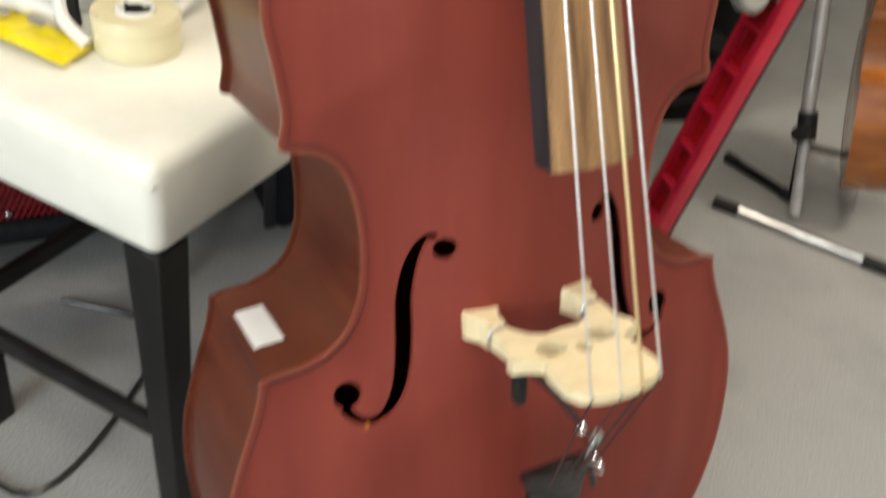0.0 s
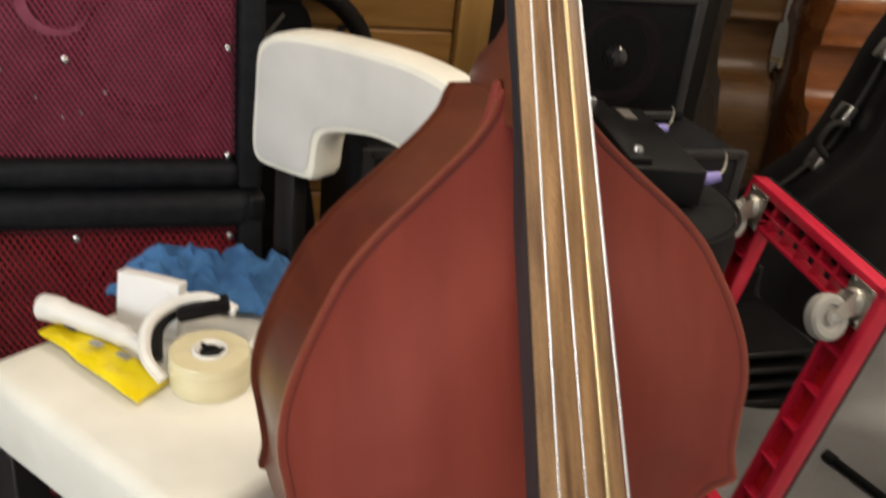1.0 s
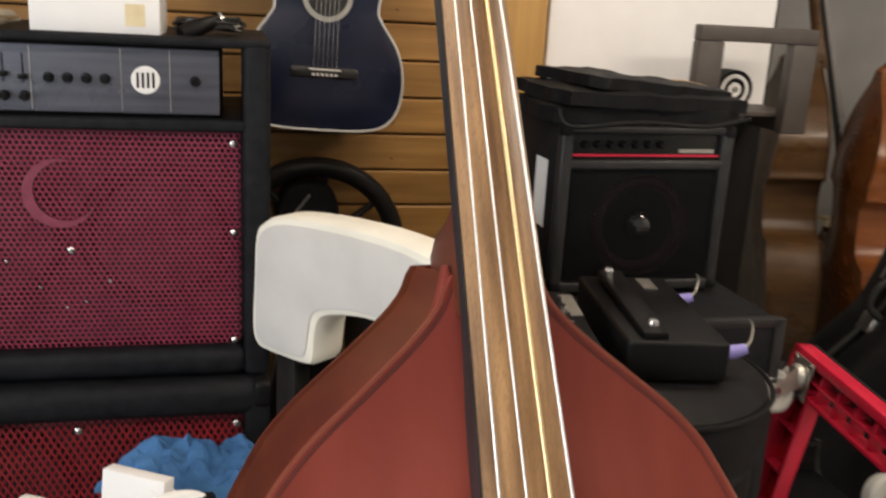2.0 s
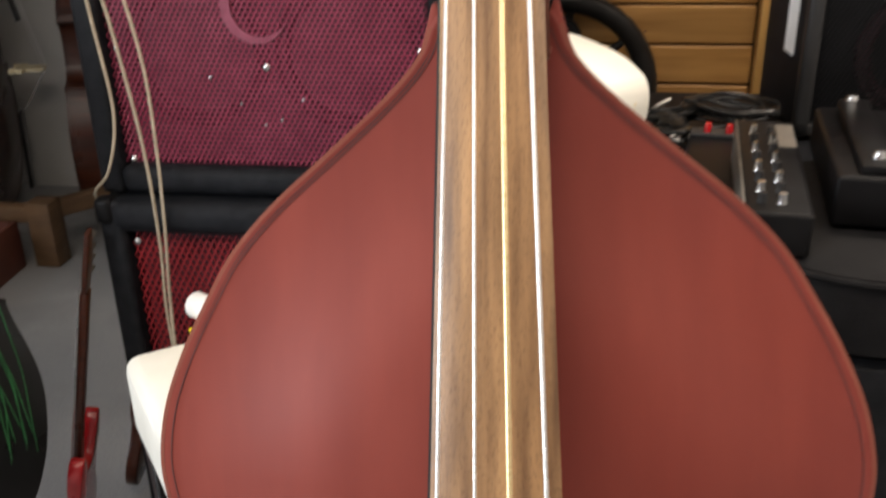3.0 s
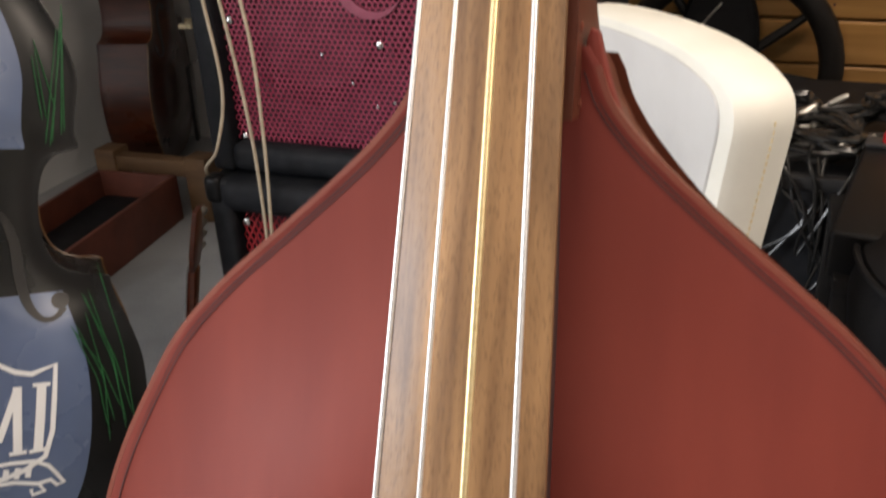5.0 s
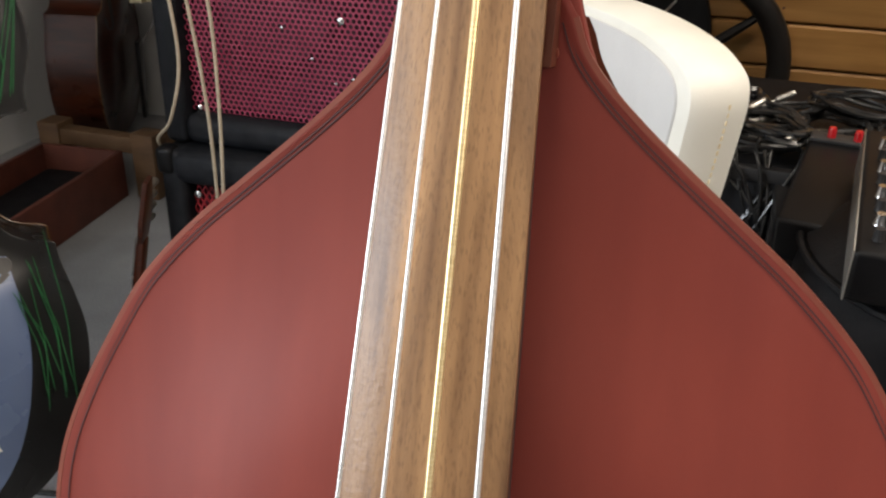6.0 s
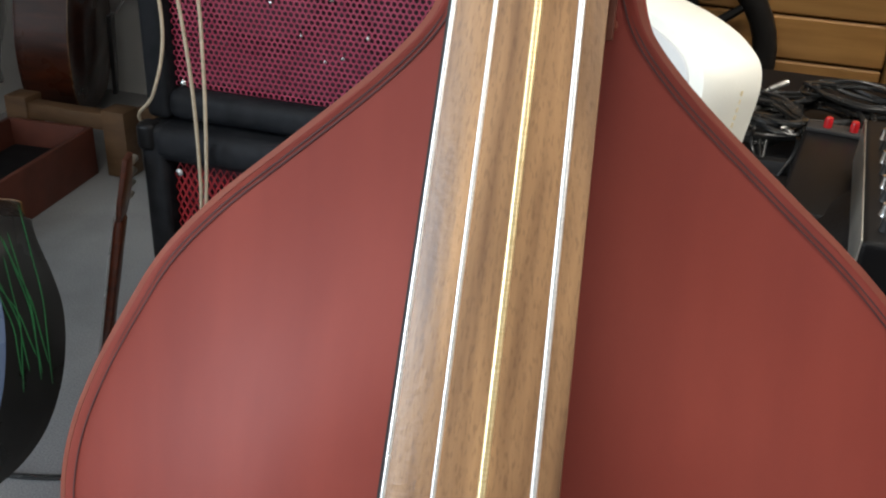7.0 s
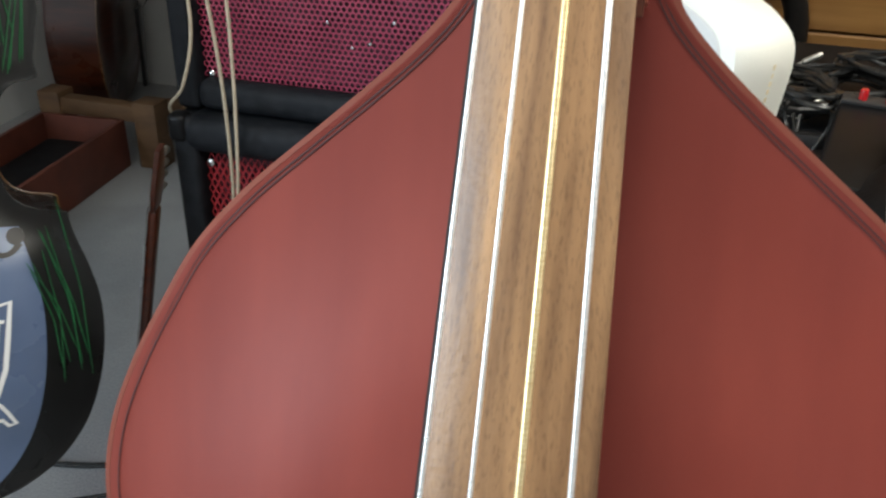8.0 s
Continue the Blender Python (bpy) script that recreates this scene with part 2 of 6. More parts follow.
def add_lathe(bm, profile, seg=24, m=None):
    """Turns (radius, height) pairs round z."""
    m = m or Matrix()
    rings = []
    for r, z in profile:
        if r < 1e-6:
            rings.append([bm.verts.new(m @ Vector((0, 0, z)))])
        else:
            rings.append([bm.verts.new(m @ Vector((r * math.cos(2 * math.pi * k / seg), r * math.sin(2 * math.pi * k / seg), z))) for k in range(seg)])
    for a, b in zip(rings, rings[1:]):
        for k in range(seg):
            q = (k + 1) % seg
            if len(a) == 1 and len(b) > 1:
                bm.faces.new((a[0], b[q], b[k]))
            elif len(b) == 1 and len(a) > 1:
                bm.faces.new((a[k], a[q], b[0]))
            elif len(a) > 1:
                bm.faces.new((a[k], a[q], b[q], b[k]))
    return bm


def lathe(profile, seg=24, m=None):
    return add_lathe(bmesh.new(), profile, seg, m)


def add_tube(bm, pts, r, seg=8, closed=False):
    """A round rod along points; r is a number or one radius a point."""
    pts = [Vector(p) for p in pts]
    rr = r if isinstance(r, (list, tuple)) else [r] * len(pts)
    rings, side = [], None
    n = len(pts)
    for i, p in enumerate(pts):
        if closed:
            d = pts[(i + 1) % n] - pts[i - 1]
        else:
            d = pts[min(i + 1, n - 1)] - pts[max(i - 1, 0)]
        d.normalize()
        if side is None:
            side = d.orthogonal().normalized()
        side = (side - d * side.dot(d)).normalized()
        up = d.cross(side)
        rings.append([bm.verts.new(p + rr[i] * (math.cos(2 * math.pi * k / seg) * side + math.sin(2 * math.pi * k / seg) * up)) for k in range(seg)])
    for i in range(n if closed else n - 1):
        a, b = rings[i], rings[(i + 1) % n]
        for k in range(seg):
            bm.faces.new((a[k], a[(k + 1) % seg], b[(k + 1) % seg], b[k]))
    if not closed:
        bm.faces.new(rings[0][::-1])
        bm.faces.new(rings[-1])
    return bm


def tube(pts, r, seg=8, closed=False):
    return add_tube(bmesh.new(), pts, r, seg, closed)


def smooth_path(pts, steps=8, closed=False):
    """Catmull-Rom through points."""
    pts = [Vector(p) for p in pts]
    n, out = len(pts), []
    for i in range(n if closed else n - 1):
        if closed:
            p0, p1, p2, p3 = pts[i - 1], pts[i], pts[(i + 1) % n], pts[(i + 2) % n]
        else:
            p0, p1, p2, p3 = pts[max(i - 1, 0)], pts[i], pts[i + 1], pts[min(i + 2, n - 1)]
        for k in range(steps):
            t = k / steps
            out.append(0.5 * (2 * p1 + (p2 - p0) * t + (2 * p0 - 5 * p1 + 4 * p2 - p3) * t * t + (3 * p1 - p0 - 3 * p2 + p3) * t ** 3))
    if not closed:
        out.append(pts[-1])
    return out


def add_prism(bm, outline, depth, m=None, bevel=0.0):
    """An outline in x, z pushed along y from 0 to depth, with filled faces."""
    m = m or Matrix()
    front = [bm.verts.new(m @ Vector((x, 0, z))) for x, z in outline]
    back = [bm.verts.new(m @ Vector((x, depth, z))) for x, z in outline]
    faces = [bm.faces.new(front), bm.faces.new(back[::-1])]
    n = len(outline)
    for k in range(n):
        faces.append(bm.faces.new((front[k], back[k], back[(k + 1) % n], front[(k + 1) % n])))
    bmesh.ops.recalc_face_normals(bm, faces=faces)
    if bevel:
        edges = list({e for f in faces[:2] for e in f.edges})
        bmesh.ops.bevel(bm, geom=edges, offset=bevel, segments=2, affect="EDGES", profile=0.5)
    return bm


def prism(outline, depth, m=None, bevel=0.0):
    return add_prism(bmesh.new(), outline, depth, m, bevel)


# ---- room ----
def slab(name, lo, hi, mat, label, category="wall", bevel=0.0):
    return tagged(part(name, box(lo, hi, bevel), mat, None, smooth=False), label, category, kind="structure")


slab("floor", (-3.4, -3.1, -0.12), (3.2, 3.4, 0.0), M_CARPET, "grey short-pile carpet over the shop floor", "floor")
slab("ceiling", (-3.4, -3.1, 2.62), (3.2, 3.4, 2.74), M_CEILING, "plain white painted ceiling", "ceiling")
# unseen jog, with the wall's south end, keeps daylight off the back-left corner
slab("wall_west_blocker", (-3.4, -0.35, 0), (-2.68, -0.23, 2.62), M_WALL, "unseen white return wall added to block daylight from the back-left corner")
slab("wall_west", (-2.80, -0.23, 0), (-2.68, 3.28, 2.62), M_WALL, "white painted side wall behind the cradle")
slab("wall_west_south", (-3.4, -3.1, 0), (-3.28, -2.55, 2.62), M_WALL, "white painted wall beside the shop opening")
slab("wall_west_lintel", (-3.4, -2.55, 2.3), (-3.28, -0.35, 2.62), M_WALL, "white painted lintel over the shop opening")
# sill out of view, set high so that daylight comes from above
slab("wall_west_sill", (-3.4, -2.55, 0), (-3.28, -0.35, 0.98), M_WALL, "unseen white wall under the shop opening, raised to cut low daylight")
slab("wall_east", (3.08, -3.1, 0), (3.2, 3.4, 2.62), M_WALL, "white painted wall behind the standing basses")
slab("wall_north", (-3.28, 3.28, 0), (3.08, 3.4, 2.62), M_WALL, "white painted end wall of the shop")
slab("wall_south", (-3.28, -3.1, 0), (3.08, -2.98, 2.62), M_WALL, "white painted wall at the front of the shop")

# partition clad with pine boards
PLANK_Y = 2.0
partition = slab("wall_partition", (-1.05, PLANK_Y + 0.022, 0), (0.56, PLANK_Y + 0.12, 2.62), M_BLACKWOOD, "dark partition wall clad with pine boards")
rng = random.Random(4)
z = 0.03
while z < 2.55:
    h = 0.092
    bm = box((-1.05, PLANK_Y - rng.uniform(0, 0.003), z), (0.42, PLANK_Y + 0.02, z + h), 0.004, 1)
    part("plank", bm, M_PINE, partition, smooth=False)
    for nx in (-0.42, 0.16):
        part("nail", lathe([(0, 0), (0.003, 0), (0.003, -0.0012), (0, -0.0016)], 8, pose(nx, PLANK_Y - 0.004, z + 0.03, -90) @ Matrix.Scale(-1, 4, (0, 0, 1))), M_PURFLING, partition)
    z += h + 0.005
post = slab("trim", (0.425, PLANK_Y - 0.03, 0), (0.56, PLANK_Y + 0.02, 2.62), M_PINE_POST, "upright pine post at the end of the boards", "post", 0.004)

board = tagged(part("notice_board", box((0.575, PLANK_Y - 0.002, 1.16), (1.25, PLANK_Y + 0.02, 2.35), 0.003), M_WHITE_CARD, None, smooth=False), "plain white panel beside the pine post", "panel", kind="structure")
slab("wall_return", (0.565, PLANK_Y + 0.022, 0), (1.27, PLANK_Y + 0.12, 2.62), M_BLACKWOOD, "dark partition behind the practice amplifier")

# fittings out of view, added to hold the fill tubes
for tx, ty, watts in TUBES:
    f = thing("fill_ceiling_light", pose(tx, ty, 2.62), "unseen white ceiling fitting added as fill light, with a glowing diffuser", "ceiling light", "ceiling lights")
    part("frame", box((-0.62, -0.16, -0.05), (0.62, 0.16, 0.0), 0.006), M_WHITE_PLASTIC, f)
    part("diffuser", box((-0.58, -0.12, -0.075), (0.58, 0.12, -0.052), 0.01), M_TUBE, f)

# ---- double bass ----
# half outline of the body: height along the body, half width
HALF = [(0.0, 0.045), (0.008, 0.115), (0.03, 0.185), (0.075, 0.250), (0.14, 0.297), (0.22, 0.323), (0.30, 0.331), (0.37, 0.326), (0.43, 0.308),
        (0.485, 0.286), (0.515, 0.277), (0.524, 0.276), (0.528, 0.262), (0.530, 0.232), (0.538, 0.208), (0.556, 0.187), (0.59, 0.172), (0.63, 0.167), (0.67, 0.168),
        (0.705, 0.175), (0.728, 0.187), (0.741, 0.204), (0.745, 0.222), (0.749, 0.234), (0.757, 0.2345), (0.78, 0.230), (0.82, 0.234), (0.86, 0.239),
        (0.90, 0.233), (0.94, 0.2175), (0.98, 0.196), (1.01, 0.177), (1.04, 0.149), (1.07, 0.114), (1.10, 0.079), (1.12, 0.0585), (1.135, 0.047), (1.15, 0.041), (1.158, 0.036)]
_fine = smooth_path([(zz, 0, uu) for zz, uu in HALF], 6)
HZ, HU = list(np.maximum.accumulate([v.x for v in _fine])), [v.z for v in _fine]


def half_width(z):
    return float(np.interp(z, HZ, HU))


OUTLINE = np.array([(u, zz) for zz, u in zip(HZ, HU)])


@functools.lru_cache(None)
def arch(z, s, height=0.036):
    """Swell of a plate: a scoop along the outline, then a long low crown."""
    e = max(0.0, min(1.0, z / 0.26, (1.16 - z) / 0.30))
    e = e * e * (3 - 2 * e)
    x = min(1.0, abs(s)) * half_width(z)
    d = min(1.0, max(0.0, math.sqrt(float(((OUTLINE - (x, z)) ** 2).sum(1).min())) - 0.008) / 0.125)
    crown = math.cos(0.5 * math.pi * min(1.0, x / float(np.interp(z, [0, 0.3, 0.6, 0.86, 1.16], [0.33, 0.35, 0.31, 0.27, 0.26]))))
    return height * e * d * d * (3 - 2 * d) * (0.45 + 0.55 * crown * crown)


STATIONS = sorted({round(float(v), 4) for v in np.linspace(0, 1.158, 130)} | {h[0] for h in HALF})
COLUMNS = [math.sin(math.pi / 2 * v) for v in np.linspace(-1, 1, 37)]


def plate_bm(sign, base, thick, over, height=0.036, y_of=None):
    """A thin arched plate; sign -1 bulges to the front, +1 to the back."""
    bm = bmesh.new()
    rows = []
    for z in STATIONS:
        u = half_width(z) + over
        outer, inner = [], []
        for s in COLUMNS:
            y0 = base + (y_of(z) if y_of else 0)
            edge = 0.0012 * max(0.0, 1 - abs((1 - abs(s)) * u - 0.003) / 0.005)
            y = y0 + sign * (arch(z, s, height) + edge)
            outer.append(bm.verts.new((s * u, y, z)))
            inner.append(bm.verts.new((s * u, y0 - sign * thick + sign * arch(z, s, height), z)))
        rows.append((outer, inner))
    faces = []
    for (a, ai), (b, bi) in zip(rows, rows[1:]):
        for k in range(len(COLUMNS) - 1):
            faces.append(bm.faces.new((a[k], a[k + 1], b[k + 1], b[k])))
            faces.append(bm.faces.new((ai[k], bi[k], bi[k + 1], ai[k + 1])))
        for k in (0, len(COLUMNS) - 1):
            faces.append(bm.faces.new((a[k], b[k], bi[k], ai[k])))
    for r in (0, -1):
        a, ai = rows[r]
        for k in range(len(COLUMNS) - 1):
            faces.append(bm.faces.new((a[k], ai[k], ai[k + 1], a[k + 1])))
    bmesh.ops.recalc_face_normals(bm, faces=faces)
    return bm


def edge_strip(inset, width, lift, sign, base, height=0.036, z0=0.012, z1=1.125, thick=0.0006):
    """A narrow band that runs along the outline on a plate; it breaks off at the pointed corners."""
    bm = bmesh.new()
    for side in (-1, 1):
        line = [Vector((side * u, 0, zz)) for zz, u in zip(HZ, HU) if z0 <= zz <= z1]
        last = None
        for i, p in enumerate(line):
            d = (line[min(i + 1, len(line) - 1)] - line[max(i - 1, 0)]).normalized()
            inward = Vector((-d.z, 0, d.x)) * side
            far = p + inward * (inset + width)
            if inset > 0 and min((far - q).length for q in line) < 0.93 * (inset + width):
                last = None
                continue
            ring = []
            for w, y in ((inset, lift - thick), (inset, lift), (inset + width, lift), (inset + width, lift - thick)):
                q = p + inward * w
                s = q.x / max(0.02, half_width(q.z) + 0.004)
                ring.append(bm.verts.new((q.x, base + sign * (arch(q.z, s, height) + y), q.z)))
            if last:
                for k in range(3):
                    bm.faces.new((last[k], ring[k], ring[k + 1], last[k + 1]))
            last = ring
    bmesh.ops.recalc_face_normals(bm, faces=bm.faces)
    return bm


# centre line of an f-hole with its half width
F_STEM = [(0.0945, 0.6430, 0.0032), (0.1040, 0.6435, 0.0038), (0.1130, 0.6320, 0.0058), (0.1215, 0.6100, 0.0075), (0.1280, 0.5780, 0.0085), (0.1305, 0.5400, 0.0088), (0.1365, 0.5020, 0.0082),
          (0.1470, 0.4755, 0.0068), (0.1615, 0.4600, 0.0050), (0.1765, 0.4575, 0.0042), (0.1890, 0.4640, 0.0046), (0.1980, 0.4760, 0.0060)]
F_EYES = [(0.0885, 0.6300, 0.0115), (0.1925, 0.4875, 0.0145)]


def f_outline(side):
    """The closed outline of the stem of one f-hole."""
    mid = smooth_path([(x, w, zz) for x, zz, w in F_STEM], 3)
    left, right = [], []
    for i, p in enumerate(mid):
        d = mid[min(i + 1, len(mid) - 1)] - mid[max(i - 1, 0)]
        d = Vector((d.x, 0, d.z)).normalized()
        n = Vector((d.z, 0, -d.x)) * p.y
        left.append((side * (p.x - n.x), p.z - n.z))
        right.append((side * (p.x + n.x), p.z + n.z))
    return left + right[::-1]


def f_cutters():
    out = []
    for s in (-1, 1):
        out.append(prism(f_outline(s), 0.3, pose(0, -0.2, 0)))
        out += [lathe([(0, -0.12), (r, -0.12), (r, 0.12), (0, 0.12)], 20, pose(s * x, 0, zz, 90)) for x, zz, r in F_EYES]
    return out


def cut(ob, cutter_bms):
    """Cuts holes through a mesh for good, so that no modifier stays on it."""
    cutters = []
    for bm in cutter_bms:
        bmesh.ops.recalc_face_normals(bm, faces=bm.faces)
        if bm.calc_volume(signed=True) < 0:
            bmesh.ops.reverse_faces(bm, faces=bm.faces)
        me = bpy.data.meshes.new("cutter")
        bm.to_mesh(me)
        bm.free()
        c = new("cutter", me)
        c.parent = ob.parent
        cutters.append(c)
        mod = ob.modifiers.new("cut", "BOOLEAN")
        mod.object, mod.operation, mod.solver = c, "DIFFERENCE", "EXACT"
    bpy.context.view_layer.update()
    dg = bpy.context.evaluated_depsgraph_get()
    me = bpy.data.meshes.new_from_object(ob.evaluated_get(dg))
    ob.modifiers.clear()
    ob.data = me
    for c in cutters:
        bpy.data.objects.remove(c)


def rib_depth(z):
    return float(np.interp(z, [0, 0.45, 0.74, 0.80, 1.158], [0.180, 0.190, 0.194, 0.190, 0.135]))


def drawn_in(bm):
    """The treble shoulder of ribs and back lies a little inside that of the top."""
    for v in bm.verts:
        k = max(0.0, min(1.0, (v.co.z - 0.72) / 0.22)) * max(0.0, min(1.0, v.co.x / 0.05))
        k *= 1 - 0.55 * max(0.0, min(1.0, (v.co.z - 1.08) / 0.05))
        v.co.x -= v.co.y * 0.10 * k
        v.co.z -= v.co.y * 0.08 * k
    return bm


def rib_bm(inset=0.006):
    bm = bmesh.new()
    for side in (-1, 1):
        last = None
        for z in STATIONS:
            u = side * (half_width(z) - inset)
            pair = [bm.verts.new((u, 0.003, z)), bm.verts.new((u, rib_depth(z) - 0.003, z))]
            if last:
                bm.faces.new((last[0], pair[0], pair[1], last[1]))
            last = pair
    for z in (STATIONS[0] + 0.003, STATIONS[-1] - 0.003):
        u = half_width(z) - inset
        bm.faces.new([bm.verts.new(v) for v in ((-u, 0.003, z), (u, 0.003, z), (u, rib_depth(z), z), (-u, rib_depth(z), z))])
    bmesh.ops.recalc_face_normals(bm, faces=bm.faces)
    bmesh.ops.solidify(bm, geom=bm.faces, thickness=0.003)
    return bm


BOARD_END, BOARD_NUT = 0.735, 1.60


def board_half(z):
    return 0.0415 - 0.0264 * (z - 0.735) if z < 1.11 else 0.0316 - 0.0185 * (z - 1.11)


def board_y(z):
    return -0.1243 + 0.227 * (z - 0.735)


def board_bm():
    """Fingerboard top with its camber."""
    bm = bmesh.new()
    rows = []
    for z in np.linspace(BOARD_END, BOARD_NUT, 30):
        w, y = board_half(z), board_y(z)
        ring = [bm.verts.new((s * w, y - 0.008 * (1 - s * s), z)) for s in np.linspace(-1, 1, 15)]
        ring += [bm.verts.new((s * w, y + 0.004, z)) for s in (1, -1)]
        rows.append(ring)
    for a, b in zip(rows, rows[1:]):
        n = len(a)
        for k in range(n):
            bm.faces.new((a[k], a[(k + 1) % n], b[(k + 1) % n], b[k]))
    bm.faces.new(rows[0])
    bm.faces.new(rows[-1][::-1])
    bmesh.ops.recalc_face_normals(bm, faces=bm.faces)
    return bm


def board_core_bm():
    """Black body of the board under its face."""
    bm = bmesh.new()
    rows = []
    for z in np.linspace(BOARD_END, BOARD_NUT, 12):
        w, y = board_half(z) - 0.0004, board_y(z) + 0.0042
        th = 0.020 if z < 1.10 else 0.010
        rows.append([bm.verts.new(v) for v in ((-w - 0.0022, y - 0.002, z), (w, y, z), (w * 0.95, y + th, z), (-w - 0.0030, y + th, z))])
    for a, b in zip(rows, rows[1:]):
        for k in range(4):
            bm.faces.new((a[k], a[(k + 1) % 4], b[(k + 1) % 4], b[k]))
    bm.faces.new(rows[0])
    bm.faces.new(rows[-1][::-1])
    bmesh.ops.recalc_face_normals(bm, faces=bm.faces)
    return bm


def neck_bm():
    """Neck and heel under the board."""
    bm = bmesh.new()
    rows = []
    for z, w, d in ((1.128, 0.0335, 0.10), (1.150, 0.0335, 0.160), (1.166, 0.0335, 0.160), (1.185, 0.0325, 0.130), (1.200, 0.0300, 0.075), (1.215, 0.0275, 0.046), (1.26, 0.0255, 0.036), (1.40, 0.0235, 0.030), (1.60, 0.021, 0.026), (1.62, 0.021, 0.03)):
        y0 = board_y(min(z, 1.6)) + 0.013
        y0 = min(y0, 0.04) if z < 1.2 else y0
        ring = []
        for k in range(13):
            a = math.pi * k / 12
            ring.append(bm.verts.new((w * math.cos(a), y0 + d * math.sin(a) ** 0.8 if 0 < k < 12 else y0, z)))
        rows.append(ring)
    for a, b in zip(rows, rows[1:]):
        for k in range(13):
            bm.faces.new((a[k], a[(k + 1) % 13], b[(k + 1) % 13], b[k]))
    bm.faces.new(rows[0])
    bm.faces.new(rows[-1][::-1])
    bmesh.ops.recalc_face_normals(bm, faces=bm.faces)
    return bm


BRIDGE_Z = 0.548


def bridge_bm():
    """Pale bridge blank: two feet, arched waist, cut-outs and crowned top, in the x, y plane."""
    right = [(0.004, 0.058), (0.020, 0.060), (0.036, 0.053), (0.046, 0.042), (0.050, 0.036), (0.069, 0.036), (0.068, 0.048), (0.067, 0.062), (0.076, 0.073), (0.076, 0.083),
             (0.060, 0.088), (0.055, 0.095), (0.060, 0.106), (0.062, 0.134), (0.054, 0.148), (0.036, 0.155), (0.014, 0.158)]
    out = [(x, h) for x, h in right] + [(-x, h) for x, h in right[::-1]]
    bm = bmesh.new()
    f = prism([(x, h) for x, h in out], 0.02)
    me_verts = f.verts
    for v in me_verts:
        h = v.co.z
        taper = 0.011 - 0.0065 * min(1, h / 0.157)
        v.co = Vector((v.co.x * (0.80 if h > 0.09 else 0.92) - 0.002, -0.030 - h * 1.07, BRIDGE_Z + (taper if v.co.y > 0.01 else -taper)))
    bm.free()
    bmesh.ops.recalc_face_normals(f, faces=f.faces)
    return f


STRING_X = (-0.0385, -0.0110, 0.0120, 0.0378)
STRING_Y = (-0.1940, -0.2000, -0.2000, -0.1930)
STRING_NUT = (-0.0160, -0.0080, 0.0025, 0.0105)


